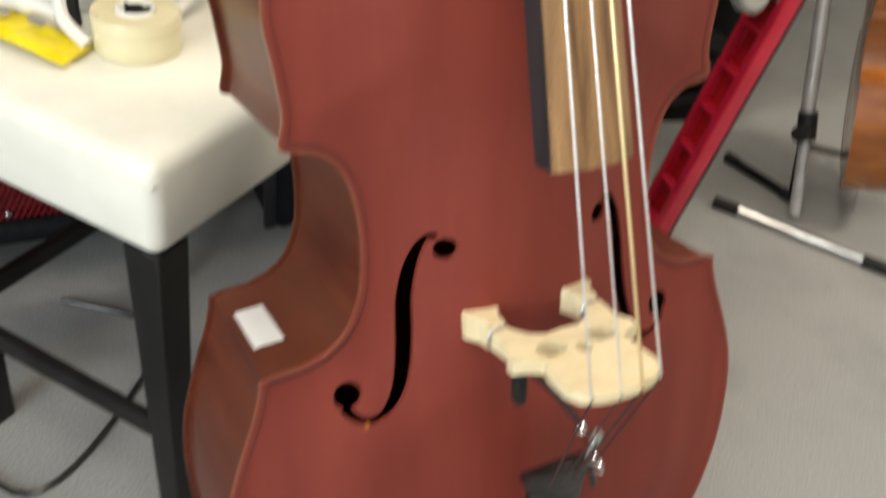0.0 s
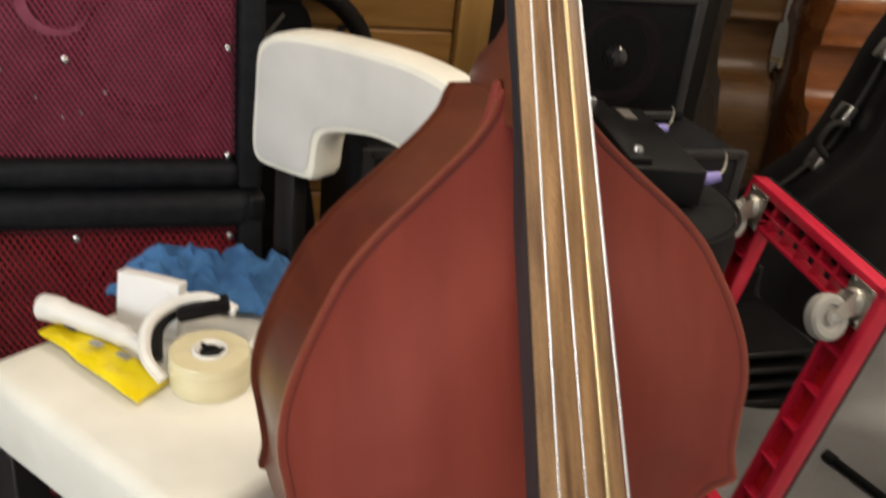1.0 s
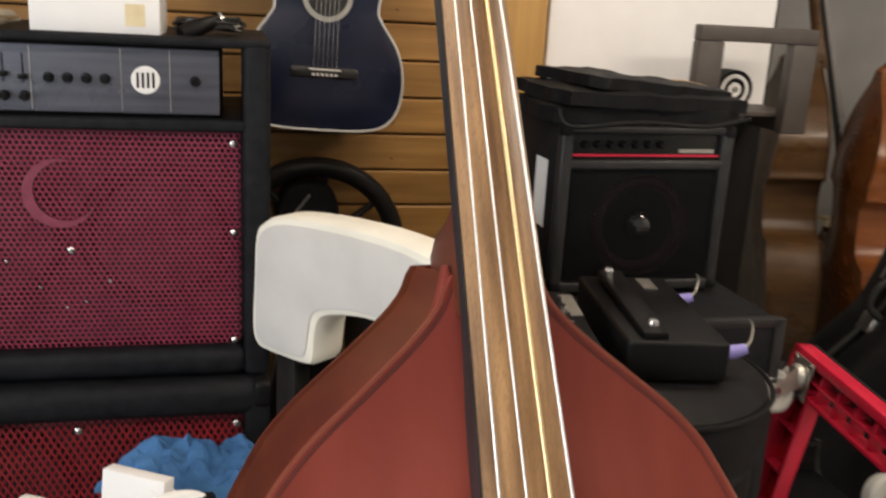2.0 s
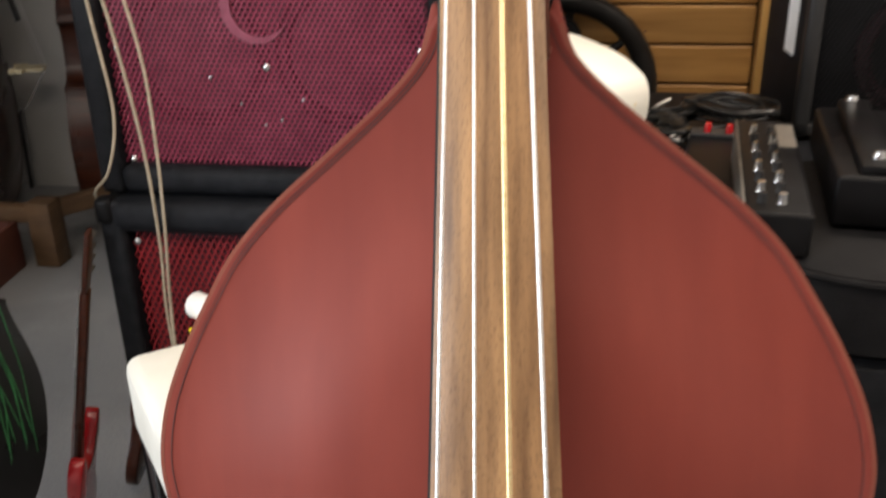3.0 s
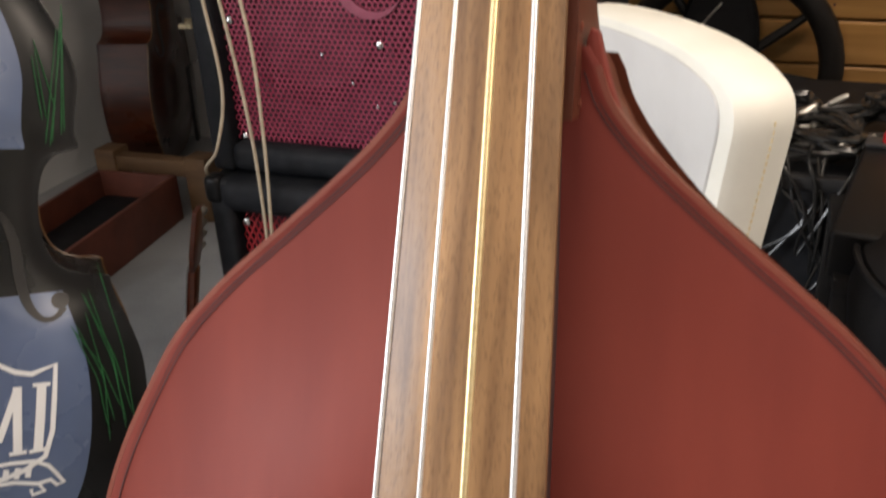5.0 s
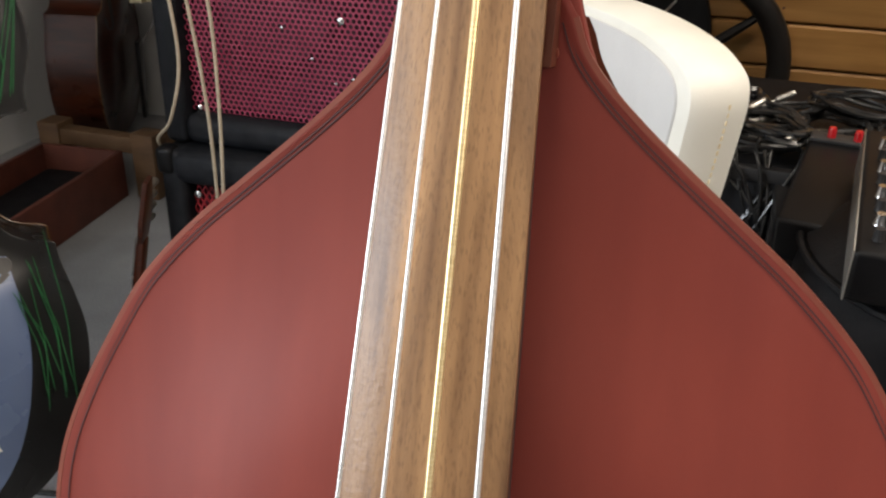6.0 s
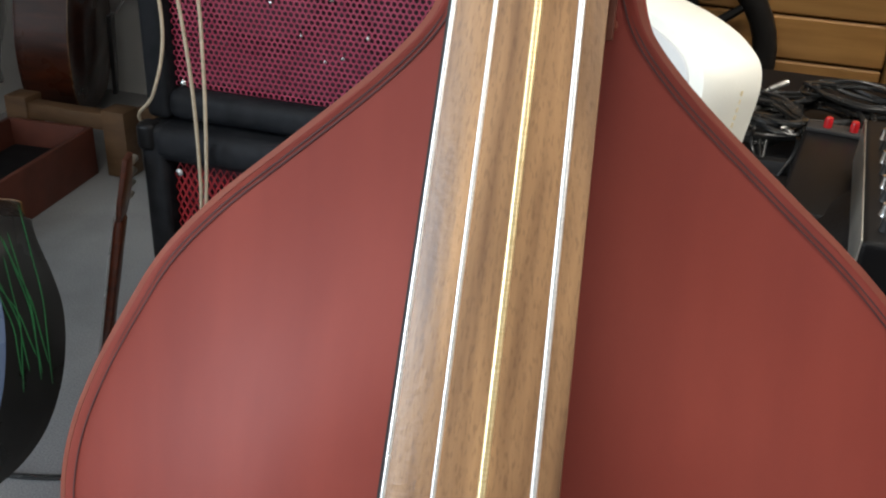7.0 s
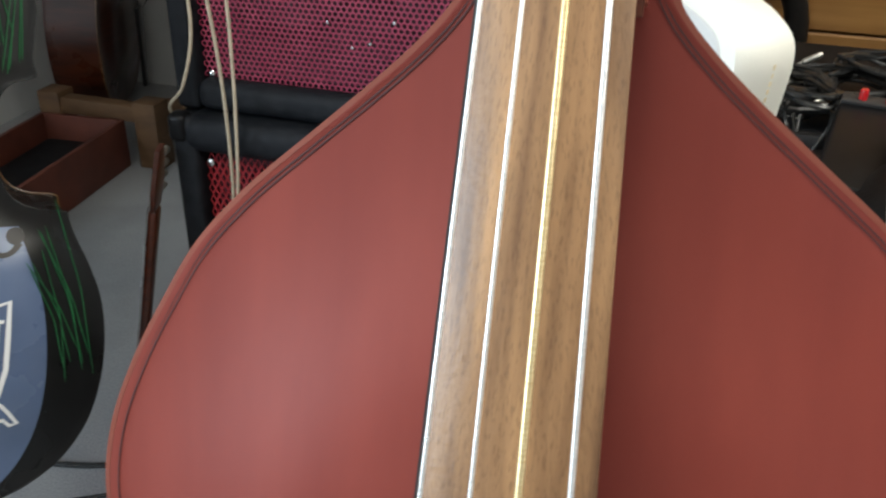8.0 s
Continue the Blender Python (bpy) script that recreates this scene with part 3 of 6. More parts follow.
def make_double_bass():
    """The subject, in its own axes: x across, y into the body, z along it."""
    m = Matrix(((0.9983, -0.0368, -0.0441, 0), (0.0461, 0.9711, 0.2342, 0), (0.0343, -0.2359, 0.9712, 0.125), (0, 0, 0, 1)))
    bass = thing("double_bass", m, "satin red-brown double bass leaning on a white chair", "double bass")
    top = part("top_plate", plate_bm(-1, 0, 0.005, 0.0), M_VARNISH, bass, "satin red-brown arched spruce top")
    cut(top, f_cutters())
    top.data.set_sharp_from_angle(angle=radians(38))
    part("edge_binding", edge_strip(-0.0005, 0.0026, 0.0011, -1, 0, z1=1.15, thick=0.005), M_EDGE, top, "worn lighter edge of the top")
    for inset in (0.0048, 0.0068):
        part("purfling", edge_strip(inset, 0.0007, 0.0005, -1, 0, z1=1.15), M_PURFLING, top, "thin dark inlaid line")
    part("ribs", drawn_in(rib_bm()), M_RIB, bass, "glossy dark red-brown ribs with worn patches")
    part("back_plate", drawn_in(plate_bm(1, 0.0, 0.005, 0.0, 0.010, rib_depth)), M_RIB, bass)
    part("neck", neck_bm(), M_RIB, bass, "dark red-brown neck and heel")
    board = part("fingerboard", board_bm(), M_BOARD, bass, "streaky brown rosewood fingerboard")
    part("board_core", board_core_bm(), M_BOARD_SIDE, board, "black side of the fingerboard")
    bridge = part("bridge", bridge_bm(), M_MAPLE, bass, "pale new maple bridge")
    cut(bridge, [lathe([(0, -0.04), (r, -0.04), (r, 0.04), (0, 0.04)], 18, pose(x, y, BRIDGE_Z) @ Matrix.Diagonal((sx, 1, 1, 1)))
                 for x, y, r, sx in ((-0.028, -0.116, 0.012, 1.4), (0.028, -0.116, 0.012, 1.4), (0, -0.128, 0.009, 0.9))])
    bridge.data.set_sharp_from_angle(angle=radians(38))
    for s in (-1, 1):
        foot = [(0.048, 0.031), (0.066, 0.031), (0.069, 0.017), (0.078, 0.006), (0.078, -0.004), (0.040, -0.004), (0.040, 0.006), (0.046, 0.017)]
        bm = prism([(s * x * 0.95, h) for x, h in (foot if s > 0 else foot[::-1])], 0.028, None, 0.0015)
        for v in bm.verts:
            v.co = Vector((v.co.x - 0.002, -0.030 - v.co.z * 1.07, BRIDGE_Z + (v.co.y - 0.014)))
        bmesh.ops.recalc_face_normals(bm, faces=bm.faces)
        part("foot", bm, M_MAPLE, bridge, "pale squared maple foot", smooth=False)
        part("adjuster_wheel", lathe([(0, -0.0018), (0.0125, -0.0018), (0.0135, 0), (0.0125, 0.0018), (0, 0.0018)], 20, pose(s * 0.0542 - 0.002, -0.0658, BRIDGE_Z, 90)), M_ZINC, bridge, "brass-grey adjuster wheel")
    # tailpiece, its wire and the strings
    tp = [(-0.032, 0.36), (-0.038, 0.375), (-0.041, 0.388), (-0.030, 0.394), (0.030, 0.394), (0.041, 0.388), (0.038, 0.375), (0.032, 0.36), (0.018, 0.06), (-0.018, 0.06)]
    bm = prism(tp, 0.016, None, 0.002)
    for v in bm.verts:
        k = (v.co.z - 0.06) / 0.33
        v.co.y += -0.055 - 0.045 * k - 0.012 * (1 - (v.co.x / 0.042) ** 2)
    tail = part("tailpiece", bm, M_EBONY, bass, "black ebony tailpiece")
    part("tail_wire", tube(smooth_path([(-0.012, -0.05, 0.07), (-0.012, -0.02, 0.01), (0, 0.02, -0.012), (0.012, -0.02, 0.01), (0.012, -0.05, 0.07)], 6), 0.0016, 6), M_STEEL, tail)
    part("saddle", box((-0.04, -0.012, -0.004), (0.04, 0.012, 0.006), 0.003), M_EBONY, bass)
    for i, x in enumerate(STRING_X):
        r = (0.0013, 0.0012, 0.0020, 0.0016)[i]
        low, end = Vector((x, STRING_Y[i], BRIDGE_Z)), Vector((STRING_NUT[i], 0.0605, 1.60))
        part("string", tube([(x * 0.62, -0.117, 0.388), low], r * 0.8, 8), M_PURFLING, bass, "dark silk-wrapped string end behind the bridge")
        part("string", tube([low, (low + end) / 2, end], r * 0.82, 10), M_STRING_GOLD if i == 2 else M_STRING, bass, "golden bronze string" if i == 2 else "bright steel string")
    # pickup: clip on the bridge wing, cable to a socket at the string ends
    part("pickup_clip", box((-0.062, -0.112, BRIDGE_Z - 0.052), (-0.050, -0.098, BRIDGE_Z - 0.006), 0.003), M_BLACK_RUBBER, bass, "black pickup clip on the bridge")
    part("pickup_cable", tube(smooth_path([(-0.048, -0.085, BRIDGE_Z - 0.016), (-0.035, -0.06, 0.515), (0.0, -0.09, 0.475), (0.02, -0.115, 0.435), (0.026, -0.118, 0.40), (0.03, -0.12, 0.37)], 8), 0.0035, 8), M_CABLE, bass)
    part("pickup_jack", lathe([(0, 0), (0.006, 0), (0.006, 0.018), (0.0085, 0.018), (0.0085, 0.03), (0.005, 0.034), (0, 0.034)], 14, pose(0.014, -0.128, 0.425, 20, 0, 0)), M_STEEL, bass, "bright chrome jack socket")
    for x, y, zz in ((0.022, -0.125, 0.41), (0.006, -0.122, 0.452), (0.03, -0.124, 0.395)):
        part("cable_tie", tube([(x + 0.006 * math.cos(a), y + 0.006 * math.sin(a), zz + 0.002 * math.sin(2 * a)) for a in np.linspace(0, 2 * math.pi, 12)[:-1]], 0.0016, 6, True), M_STEEL, bass)
    # two gilt pins under the f-hole, paper label on the rib, neck-joint bolts
    for x in (-0.178, -0.160):
        part("pin", box((x - 0.0025, -0.019, 0.448), (x + 0.0025, -0.014, 0.455), 0.001), M_ORANGE, bass)
    bm = bmesh.new()
    last = None
    for u, zz in [(u, zz) for zz, u in zip(HZ, HU) if 0.500 <= zz <= 0.550 and 0.236 <= u <= 0.270]:
        ring = []
        for d in (0.056, 0.134):
            for out in (0.0005, 0.0016):
                ring.append(bm.verts.new((-(u - 0.006) - out * 0.7, d, zz + out * 0.7)))
        if last:
            bm.faces.new((last[1], last[3], ring[3], ring[1]))
        last = ring
    bmesh.ops.delete(bm, geom=[v for v in bm.verts if not v.link_faces], context="VERTS")
    lab = part("paper_label", bm, M_WHITE_CARD, bass, "small white printed paper label on the rib")
    for s in (-1, 1):
        horn = [(0.0345, 1.12), (0.0345, 1.160), (0.0365, 1.1655), (0.0395, 1.164), (0.0420, 1.154), (0.0465, 1.139), (0.0540, 1.12)]
        part("shoulder", prism([(s * x, zz) for x, zz in (horn if s > 0 else horn[::-1])], 0.012, pose(0, 0.0012, 0), 0.0012), M_VARNISH, bass, "rounded end of the top beside the heel")
    for zz in (1.134, 1.166):
        part("bolt", lathe([(0, 0), (0.002, 0), (0.002, 0.001), (0, 0.0016)], 10, pose(0.033, -0.004, zz, 0, 90, 0)), M_EDGE, bass)
    # scroll head above the neck, tuners
    part("pegbox", box((-0.026, 0.100, 1.605), (0.026, 0.150, 1.80), 0.012, 3), M_DARKBASS, bass)
    part("scroll", lathe([(0, -0.03), (0.03, -0.03), (0.036, -0.02), (0.03, -0.005), (0.024, 0), (0.03, 0.005), (0.036, 0.02), (0.03, 0.03), (0, 0.03)], 20, pose(0, 0.14, 1.835, 0, 90, 0)), M_DARKBASS, bass)
    part("nut", box((-0.0215, board_y(1.6) - 0.014, 1.598), (0.0215, board_y(1.6) + 0.01, 1.606), 0.001), M_EBONY, bass)
    for k in range(4):
        s = -1 if k % 2 else 1
        zz = 1.64 + 0.038 * k
        part("tuner", tube([(0.02 * s, 0.12, zz), (0.058 * s, 0.12, zz), (0.072 * s, 0.12, zz)], [0.004, 0.004, 0.012], 10), M_STEEL, bass)
    # end pin down to the floor
    part("endpin", tube([(0, 0.10, 0.004), (0, 0.10, -0.02), (0, 0.10, -0.022), (0, 0.1015, -0.102)], [0.014, 0.014, 0.005, 0.005], 12), M_STEEL, bass)
    return bass


make_double_bass()


# ---- speaker cabinets with maroon grilles ----
def perforated(w, h, pitch, hole, thick):
    """A sheet in x, z with staggered six-sided holes."""
    bm = bmesh.new()
    verts, faces = [], []
    dz = pitch * math.sqrt(3) / 2
    rows, cols = int(h / dz), int(w / pitch)
    for j in range(rows):
        for i in range(cols):
            cx = -w / 2 + (i + 0.5 + 0.5 * (j % 2)) * pitch
            cz = -h / 2 + (j + 0.5) * dz
            b = len(verts)
            for rr, y in ((pitch / math.sqrt(3), 0.0), (hole, 0.0), (hole, thick)):
                for k in range(6):
                    a = math.pi / 6 + k * math.pi / 3
                    verts.append((min(w / 2, max(-w / 2, cx + rr * math.cos(a))), y, min(h / 2, max(-h / 2, cz + rr * math.sin(a)))))
            for k in range(6):
                q = (k + 1) % 6
                faces += [(b + k, b + q, b + 6 + q, b + 6 + k), (b + 6 + k, b + 6 + q, b + 12 + q, b + 12 + k)]
    return verts, faces


def expanded(w, h, px, pz, strand, thick):
    """A sheet in x, z of diamond-shaped openings."""
    verts, faces = [], []
    rows, cols = int(h / (pz / 2)), int(w / px)
    for j in range(rows):
        for i in range(cols):
            cx = -w / 2 + (i + 0.5 + 0.5 * (j % 2)) * px
            cz = -h / 2 + (j + 0.5) * pz / 2
            b = len(verts)
            for k, y in ((1.0, 0.0), (strand, 0.0), (strand, thick)):
                for dx, dz in ((px / 2, 0), (0, pz / 2), (-px / 2, 0), (0, -pz / 2)):
                    verts.append((min(w / 2, max(-w / 2, cx + dx * k)), y, min(h / 2, max(-h / 2, cz + dz * k))))
            for k in range(4):
                q = (k + 1) % 4
                faces += [(b + k, b + q, b + 4 + q, b + 4 + k), (b + 4 + k, b + 4 + q, b + 8 + q, b + 8 + k)]
    return verts, faces


def sheet_part(name, data, mat, parent, m, label=""):
    me = bpy.data.meshes.new(name)
    me.from_pydata(data[0], [], data[1])
    me.transform(m)
    me.materials.append(mat)
    ob = new(name, me)
    ob.parent = parent
    if label:
        ob["label"] = label
    return ob


def speaker(parent, x, y, z, r):
    """A cone speaker seen through a grille, facing -y."""
    part("speaker", lathe([(0.0, 0.028), (r * 0.28, 0.034), (r * 0.3, 0.05), (r * 0.82, 0.004), (r * 0.9, -0.006), (r, 0.0), (r * 1.06, -0.004), (r * 1.06, 0.03)], 40, pose(x, y, z, -90)), M_CONE, parent)


def screw(parent, x, y, z, r=0.006):
    part("screw", lathe([(0, 0), (r, 0), (r, 0.0015), (r * 0.7, 0.0032), (0, 0.0038)], 14, pose(x, y, z, 90)), M_STEEL, parent, "bright screw head")


def rounded_rail(lo, hi, b=0.02):
    return box(lo, hi, b, 4)


CX = -0.5165
combo = thing("bass_amplifier", pose(CX, 1.135, 0.79), "black bass amplifier combo with a maroon perforated grille", "amplifier")
W = 0.325
part("side_panel", rounded_rail((-W, 0.0, 0), (-W + 0.045, 0.36, 0.58), 0.012), M_TOLEX, combo)
part("side_panel", rounded_rail((W - 0.045, 0.0, 0), (W, 0.36, 0.58), 0.012), M_TOLEX, combo)
part("top_panel", rounded_rail((-W, 0.0, 0.568), (W, 0.36, 0.5835), 0.006), M_TOLEX, combo)
part("bottom_rail", rounded_rail((-W + 0.04, -0.004, 0.002), (W - 0.04, 0.36, 0.054), 0.02), M_TOLEX, combo)
part("divider", rounded_rail((-W + 0.04, 0.004, 0.432), (W - 0.04, 0.36, 0.452), 0.006), M_TOLEX, combo)
part("back_panel", box((-W + 0.04, 0.345, 0.05), (W - 0.04, 0.358, 0.44), 0.001), M_TOLEX, combo)
part("baffle", box((-W + 0.045, 0.060, 0.054), (W - 0.045, 0.075, 0.432), 0.001), M_BAFFLE, combo)
for sx in (-0.135, 0.135):
    speaker(combo, sx, 0.058, 0.243, 0.122)
sheet_part("grille", perforated(0.556, 0.376, 0.0098, 0.0040, 0.0015), M_GRILLE, combo, pose(0, 0.024, 0.243), "maroon hexagonally perforated metal grille")
for sx in (-0.264, 0.264):
    for zz in (0.055 + 0.005, 0.257, 0.411):
        screw(combo, sx, 0.0235, zz, 0.0062)
screw(combo, 0, 0.0235, 0.228, 0.0062)
for sx in (-0.05, 0.06, -0.01, 0.02, -0.1):
    screw(combo, sx, 0.0235, 0.12 + 0.9 * abs(sx), 0.003)
# crescent badge on the grille
bm = bmesh.new()
last = None
for a in np.linspace(radians(70), radians(335), 30):
    k = math.sin((a - radians(70)) / radians(265) * math.pi)
    o = Vector((0.058 * math.cos(a), 0, 0.058 * math.sin(a)))
    q = o * (1 - 0.30 * k - 0.02)
    ring = [bm.verts.new(pose(-0.012, 0.0225, 0.325) @ (v + Vector((0, y, 0)))) for v, y in ((o, 0.0), (o * 0.99, -0.003), (q * 1.01, -0.003), (q, 0.0))]
    if last:
        for k in range(3):
            bm.faces.new((last[k], ring[k], ring[k + 1], last[k + 1]))
    last = ring
bmesh.ops.recalc_face_normals(bm, faces=bm.faces)
part("badge", bm, M_BADGE, combo, "raised maroon crescent badge")
# amplifier head in the open upper bay
head = part("amplifier_head", box((-0.292, 0.030, 0.4525), (0.245, 0.33, 0.5665), 0.003), M_PLASTIC, combo)
part("front_panel", box((-0.288, 0.022, 0.458), (0.243, 0.0302, 0.563), 0.002), M_PANEL, head, "brushed grey control panel")
for x0 in (-0.165, -0.045, 0.09, 0.165):
    part("divider_line", box((x0, 0.0205, 0.462), (x0 + 0.0012, 0.0222, 0.56), 0), M_ZINC, head)
KNOB = [(0, 0.016), (0.0055, 0.016), (0.0065, 0.012), (0.0075, 0.004), (0.0085, 0.002), (0.0085, 0), (0, 0)]
for kx, kz in [(-0.262, 0.512), (-0.235, 0.512), (-0.205, 0.512), (-0.18, 0.512)] + [(-0.142 + 0.029 * i, 0.482) for i in range(4)] + [(-0.018 + 0.028 * i, 0.512) for i in range(4)] + [(0.205, 0.512)]:
    part("knob", lathe(KNOB, 16, pose(kx, 0.022, kz, 90)), M_PLASTIC, head, "small black control knob")
for i in range(4):
    x0 = -0.142 + 0.029 * i
    part("slider_slot", box((x0 - 0.001, 0.0208, 0.503), (x0 + 0.001, 0.0222, 0.548), 0), M_PLASTIC, head)
    part("slider_cap", box((x0 - 0.007, 0.012, 0.520 - 0.004 * i), (x0 + 0.007, 0.022, 0.528 - 0.004 * i), 0.0015), M_PLASTIC, head)
bd = part("round_badge", lathe([(0, 0.0035), (0.021, 0.0035), (0.0225, 0.002), (0.0225, 0), (0, 0)], 32, pose(0.128, 0.022, 0.512, 90)), M_WHITE_CARD, head, "round white badge with dark strokes")
for dx in (-0.012, -0.004, 0.004, 0.012):
    part("stroke", box((0.128 + dx - 0.0018, 0.0175, 0.500), (0.128 + dx + 0.0018, 0.0186, 0.524), 0), M_PLASTIC, bd)
part("input_jack", lathe([(0.003, 0.004), (0.008, 0.004), (0.010, 0), (0.003, 0)], 16, pose(-0.278, 0.022, 0.500, 90)), M_STEEL, head)

cab = thing("speaker_cabinet", pose(CX, 1.107, 0.0), "black speaker cabinet with red expanded-metal grille on casters", "speaker cabinet")
part("side_panel", rounded_rail((-W, 0.0, 0.07), (-W + 0.045, 0.40, 0.786), 0.012), M_TOLEX, cab)
part("side_panel", rounded_rail((W - 0.045, 0.0, 0.07), (W, 0.40, 0.786), 0.012), M_TOLEX, cab)
part("top_rail", rounded_rail((-W + 0.02, -0.004, 0.724), (W - 0.02, 0.40, 0.788), 0.024), M_TOLEX, cab)
part("bottom_rail", rounded_rail((-W + 0.04, 0.0, 0.07), (W - 0.04, 0.40, 0.12), 0.02), M_TOLEX, cab)
part("back_panel", box((-W + 0.04, 0.38, 0.1), (W - 0.04, 0.395, 0.74), 0.001), M_TOLEX, cab)
part("baffle", box((-W + 0.045, 0.060, 0.11), (W - 0.045, 0.075, 0.74), 0.001), M_BAFFLE, cab)
for sx in (-0.135, 0.135):
    for sz in (0.27, 0.57):
        speaker(cab, sx, 0.058, sz, 0.122)
sheet_part("grille", expanded(0.556, 0.606, 0.0125, 0.023, 0.70, 0.002), M_GRILLE_RED, cab, pose(0, 0.024, 0.42), "red expanded-metal grille")
for sx in (-0.267, 0.0, 0.267):
    for zz in (0.134, 0.702):
        screw(cab, sx, 0.022, zz, 0.0068)
for sx in (-0.25, 0.25):
    for sy in (0.06, 0.33):
        part("caster", lathe([(0, -0.012), (0.03, -0.012), (0.035, 0), (0.03, 0.012), (0, 0.012)], 18, pose(sx, sy, 0.035, 0, 90, 0)), M_BLACK_RUBBER, cab)
        part("caster_fork", box((sx - 0.02, sy - 0.014, 0.04), (sx + 0.02, sy + 0.014, 0.072), 0.003), M_ZINC, cab)
for s in (-1, 1):
    part("corner", box((s * W - 0.03 * (s > 0) - 0.003 * (s < 0), -0.006, 0.742), (s * W + 0.03 * (s < 0) + 0.003 * (s > 0), 0.03, 0.791), 0.010, 3), M_PLASTIC, cab, "black plastic corner cap")

# ---- white chair behind the bass ----
# own axes: x from the front edge of the seat to the back, y across
CHAIR = pose(-0.345, 0.380, 0, 0, 0, 37.7)
SEAT_TOP = 0.70


def make_chair():
    chair = thing("chair", CHAIR, "white leatherette counter chair with black wooden legs", "chair")
    bm = box((0, 0, 0.566), (0.50, 0.46, SEAT_TOP), 0.022, 4)
    bmesh.ops.subdivide_edges(bm, edges=[e for e in bm.edges if e.calc_length() > 0.2], cuts=9, use_grid_fill=True)
    for v in bm.verts:
        if v.co.z > 0.62:
            v.co.z += 0.010 * math.sin(math.pi * v.co.x / 0.5) * math.sin(math.pi * v.co.y / 0.46) - 0.003 + 0.002 * noise.noise(v.co * 14)
    seat = part("seat", bm, M_LEATHER, chair, "thick white leatherette seat cushion")
    part("seam", tube(smooth_path([(0.004, 0.004, 0.668), (0.496, 0.004, 0.668), (0.496, 0.456, 0.668), (0.004, 0.456, 0.668)], 1, True), 0.0022, 6, True), M_LEATHER, seat)
    for lx in (0.035, 0.455):
        for ly in (0.035, 0.425):
            bm = bmesh.new()
            top, foot = 0.028, 0.018
            a = [bm.verts.new((lx + sx * top, ly + sy * top, 0.567)) for sx, sy in ((-1, -1), (1, -1), (1, 1), (-1, 1))]
            b = [bm.verts.new((lx + sx * foot, ly + sy * foot, 0.0)) for sx, sy in ((-1, -1), (1, -1), (1, 1), (-1, 1))]
            bm.faces.new(a[::-1])
            bm.faces.new(b)
            for k in range(4):
                bm.faces.new((a[k], a[(k + 1) % 4], b[(k + 1) % 4], b[k]))
            bmesh.ops.recalc_face_normals(bm, faces=bm.faces)
            bmesh.ops.bevel(bm, geom=list(bm.edges), offset=0.003, segments=1, affect="EDGES")
            part("leg", bm, M_BLACKWOOD, chair)
    part("stretcher", box((0.025, 0.05, 0.19), (0.045, 0.41, 0.225), 0.003), M_BLACKWOOD, chair)
    for ly in (0.035, 0.425):
        part("stretcher", box((0.055, ly - 0.010, 0.25), (0.435, ly + 0.010, 0.28), 0.003), M_BLACKWOOD, chair)
    # curved back: solid ends that run down, a band between them
    def face_x(yy):
        return 0.490 - 0.012 * ((yy - 0.19) / 0.23) ** 2

    def bent(outline, depth, bevel, x0):
        pts = [(v.x, v.z) for v in smooth_path([(yy, 0, zz) for yy, zz in outline], 3, True)]
        bm = prism(pts, depth, None, bevel)
        bmesh.ops.triangulate(bm, faces=[f for f in bm.faces if len(f.verts) > 4])
        for v in bm.verts:
            v.co = Vector((x0 + v.co.y + face_x(v.co.x), v.co.x, v.co.z))
        bmesh.ops.recalc_face_normals(bm, faces=bm.faces)
        return bm

    o = [(0.040, 0.905), (0.030, 0.950), (0.018, 1.010), (0.008, 1.060), (0.005, 1.085), (0.012, 1.106), (0.034, 1.119), (0.07, 1.129), (0.14, 1.136), (0.25, 1.135), (0.355, 1.126), (0.398, 1.111), (0.416, 1.085), (0.420, 1.02), (0.424, 0.935), (0.414, 0.905), (0.388, 0.897),
         (0.312, 0.897), (0.289, 0.908), (0.284, 0.95), (0.276, 0.978), (0.250, 0.992), (0.19, 1.004), (0.135, 1.004), (0.112, 0.992), (0.104, 0.95), (0.098, 0.908), (0.085, 0.893), (0.055, 0.893)]
    back = part("backrest", bent(o, 0.072, 0.015, -0.004), M_LEATHER, chair, "curved white leatherette backrest with a cut-out")
    i = [(0.062, 0.92), (0.050, 0.97), (0.034, 1.04), (0.027, 1.075), (0.030, 1.094), (0.044, 1.107), (0.08, 1.116), (0.14, 1.122), (0.25, 1.121), (0.35, 1.113), (0.388, 1.098), (0.402, 1.075), (0.405, 1.02), (0.407, 0.94), (0.400, 0.918), (0.380, 0.912),
         (0.320, 0.912), (0.303, 0.92), (0.298, 0.95), (0.289, 0.988), (0.255, 1.006), (0.19, 1.018), (0.130, 1.018), (0.100, 1.002), (0.090, 0.95), (0.084, 0.918)]
    # the panel's greyer colour carries the shade on this face
    panel = part("inner_panel", bent(i, 0.006, 0.0018, -0.0065), M_LEATHER_IN, back, "inner panel of the backrest, white leatherette greyed for shade")
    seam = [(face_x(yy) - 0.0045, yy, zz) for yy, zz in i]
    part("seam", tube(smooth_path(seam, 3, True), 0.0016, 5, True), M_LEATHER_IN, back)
    for k in range(17):
        zz = 0.955 + 0.0078 * k
        yy = float(np.interp(zz, [0.95, 1.01, 1.06, 1.085], [0.030, 0.018, 0.008, 0.005])) - 0.0002
        part("stitch", tube([(face_x(yy) + 0.040, yy, zz), (face_x(yy) + 0.040, yy - 0.0006, zz + 0.0045)], 0.0012, 5), M_MAPLE, back)
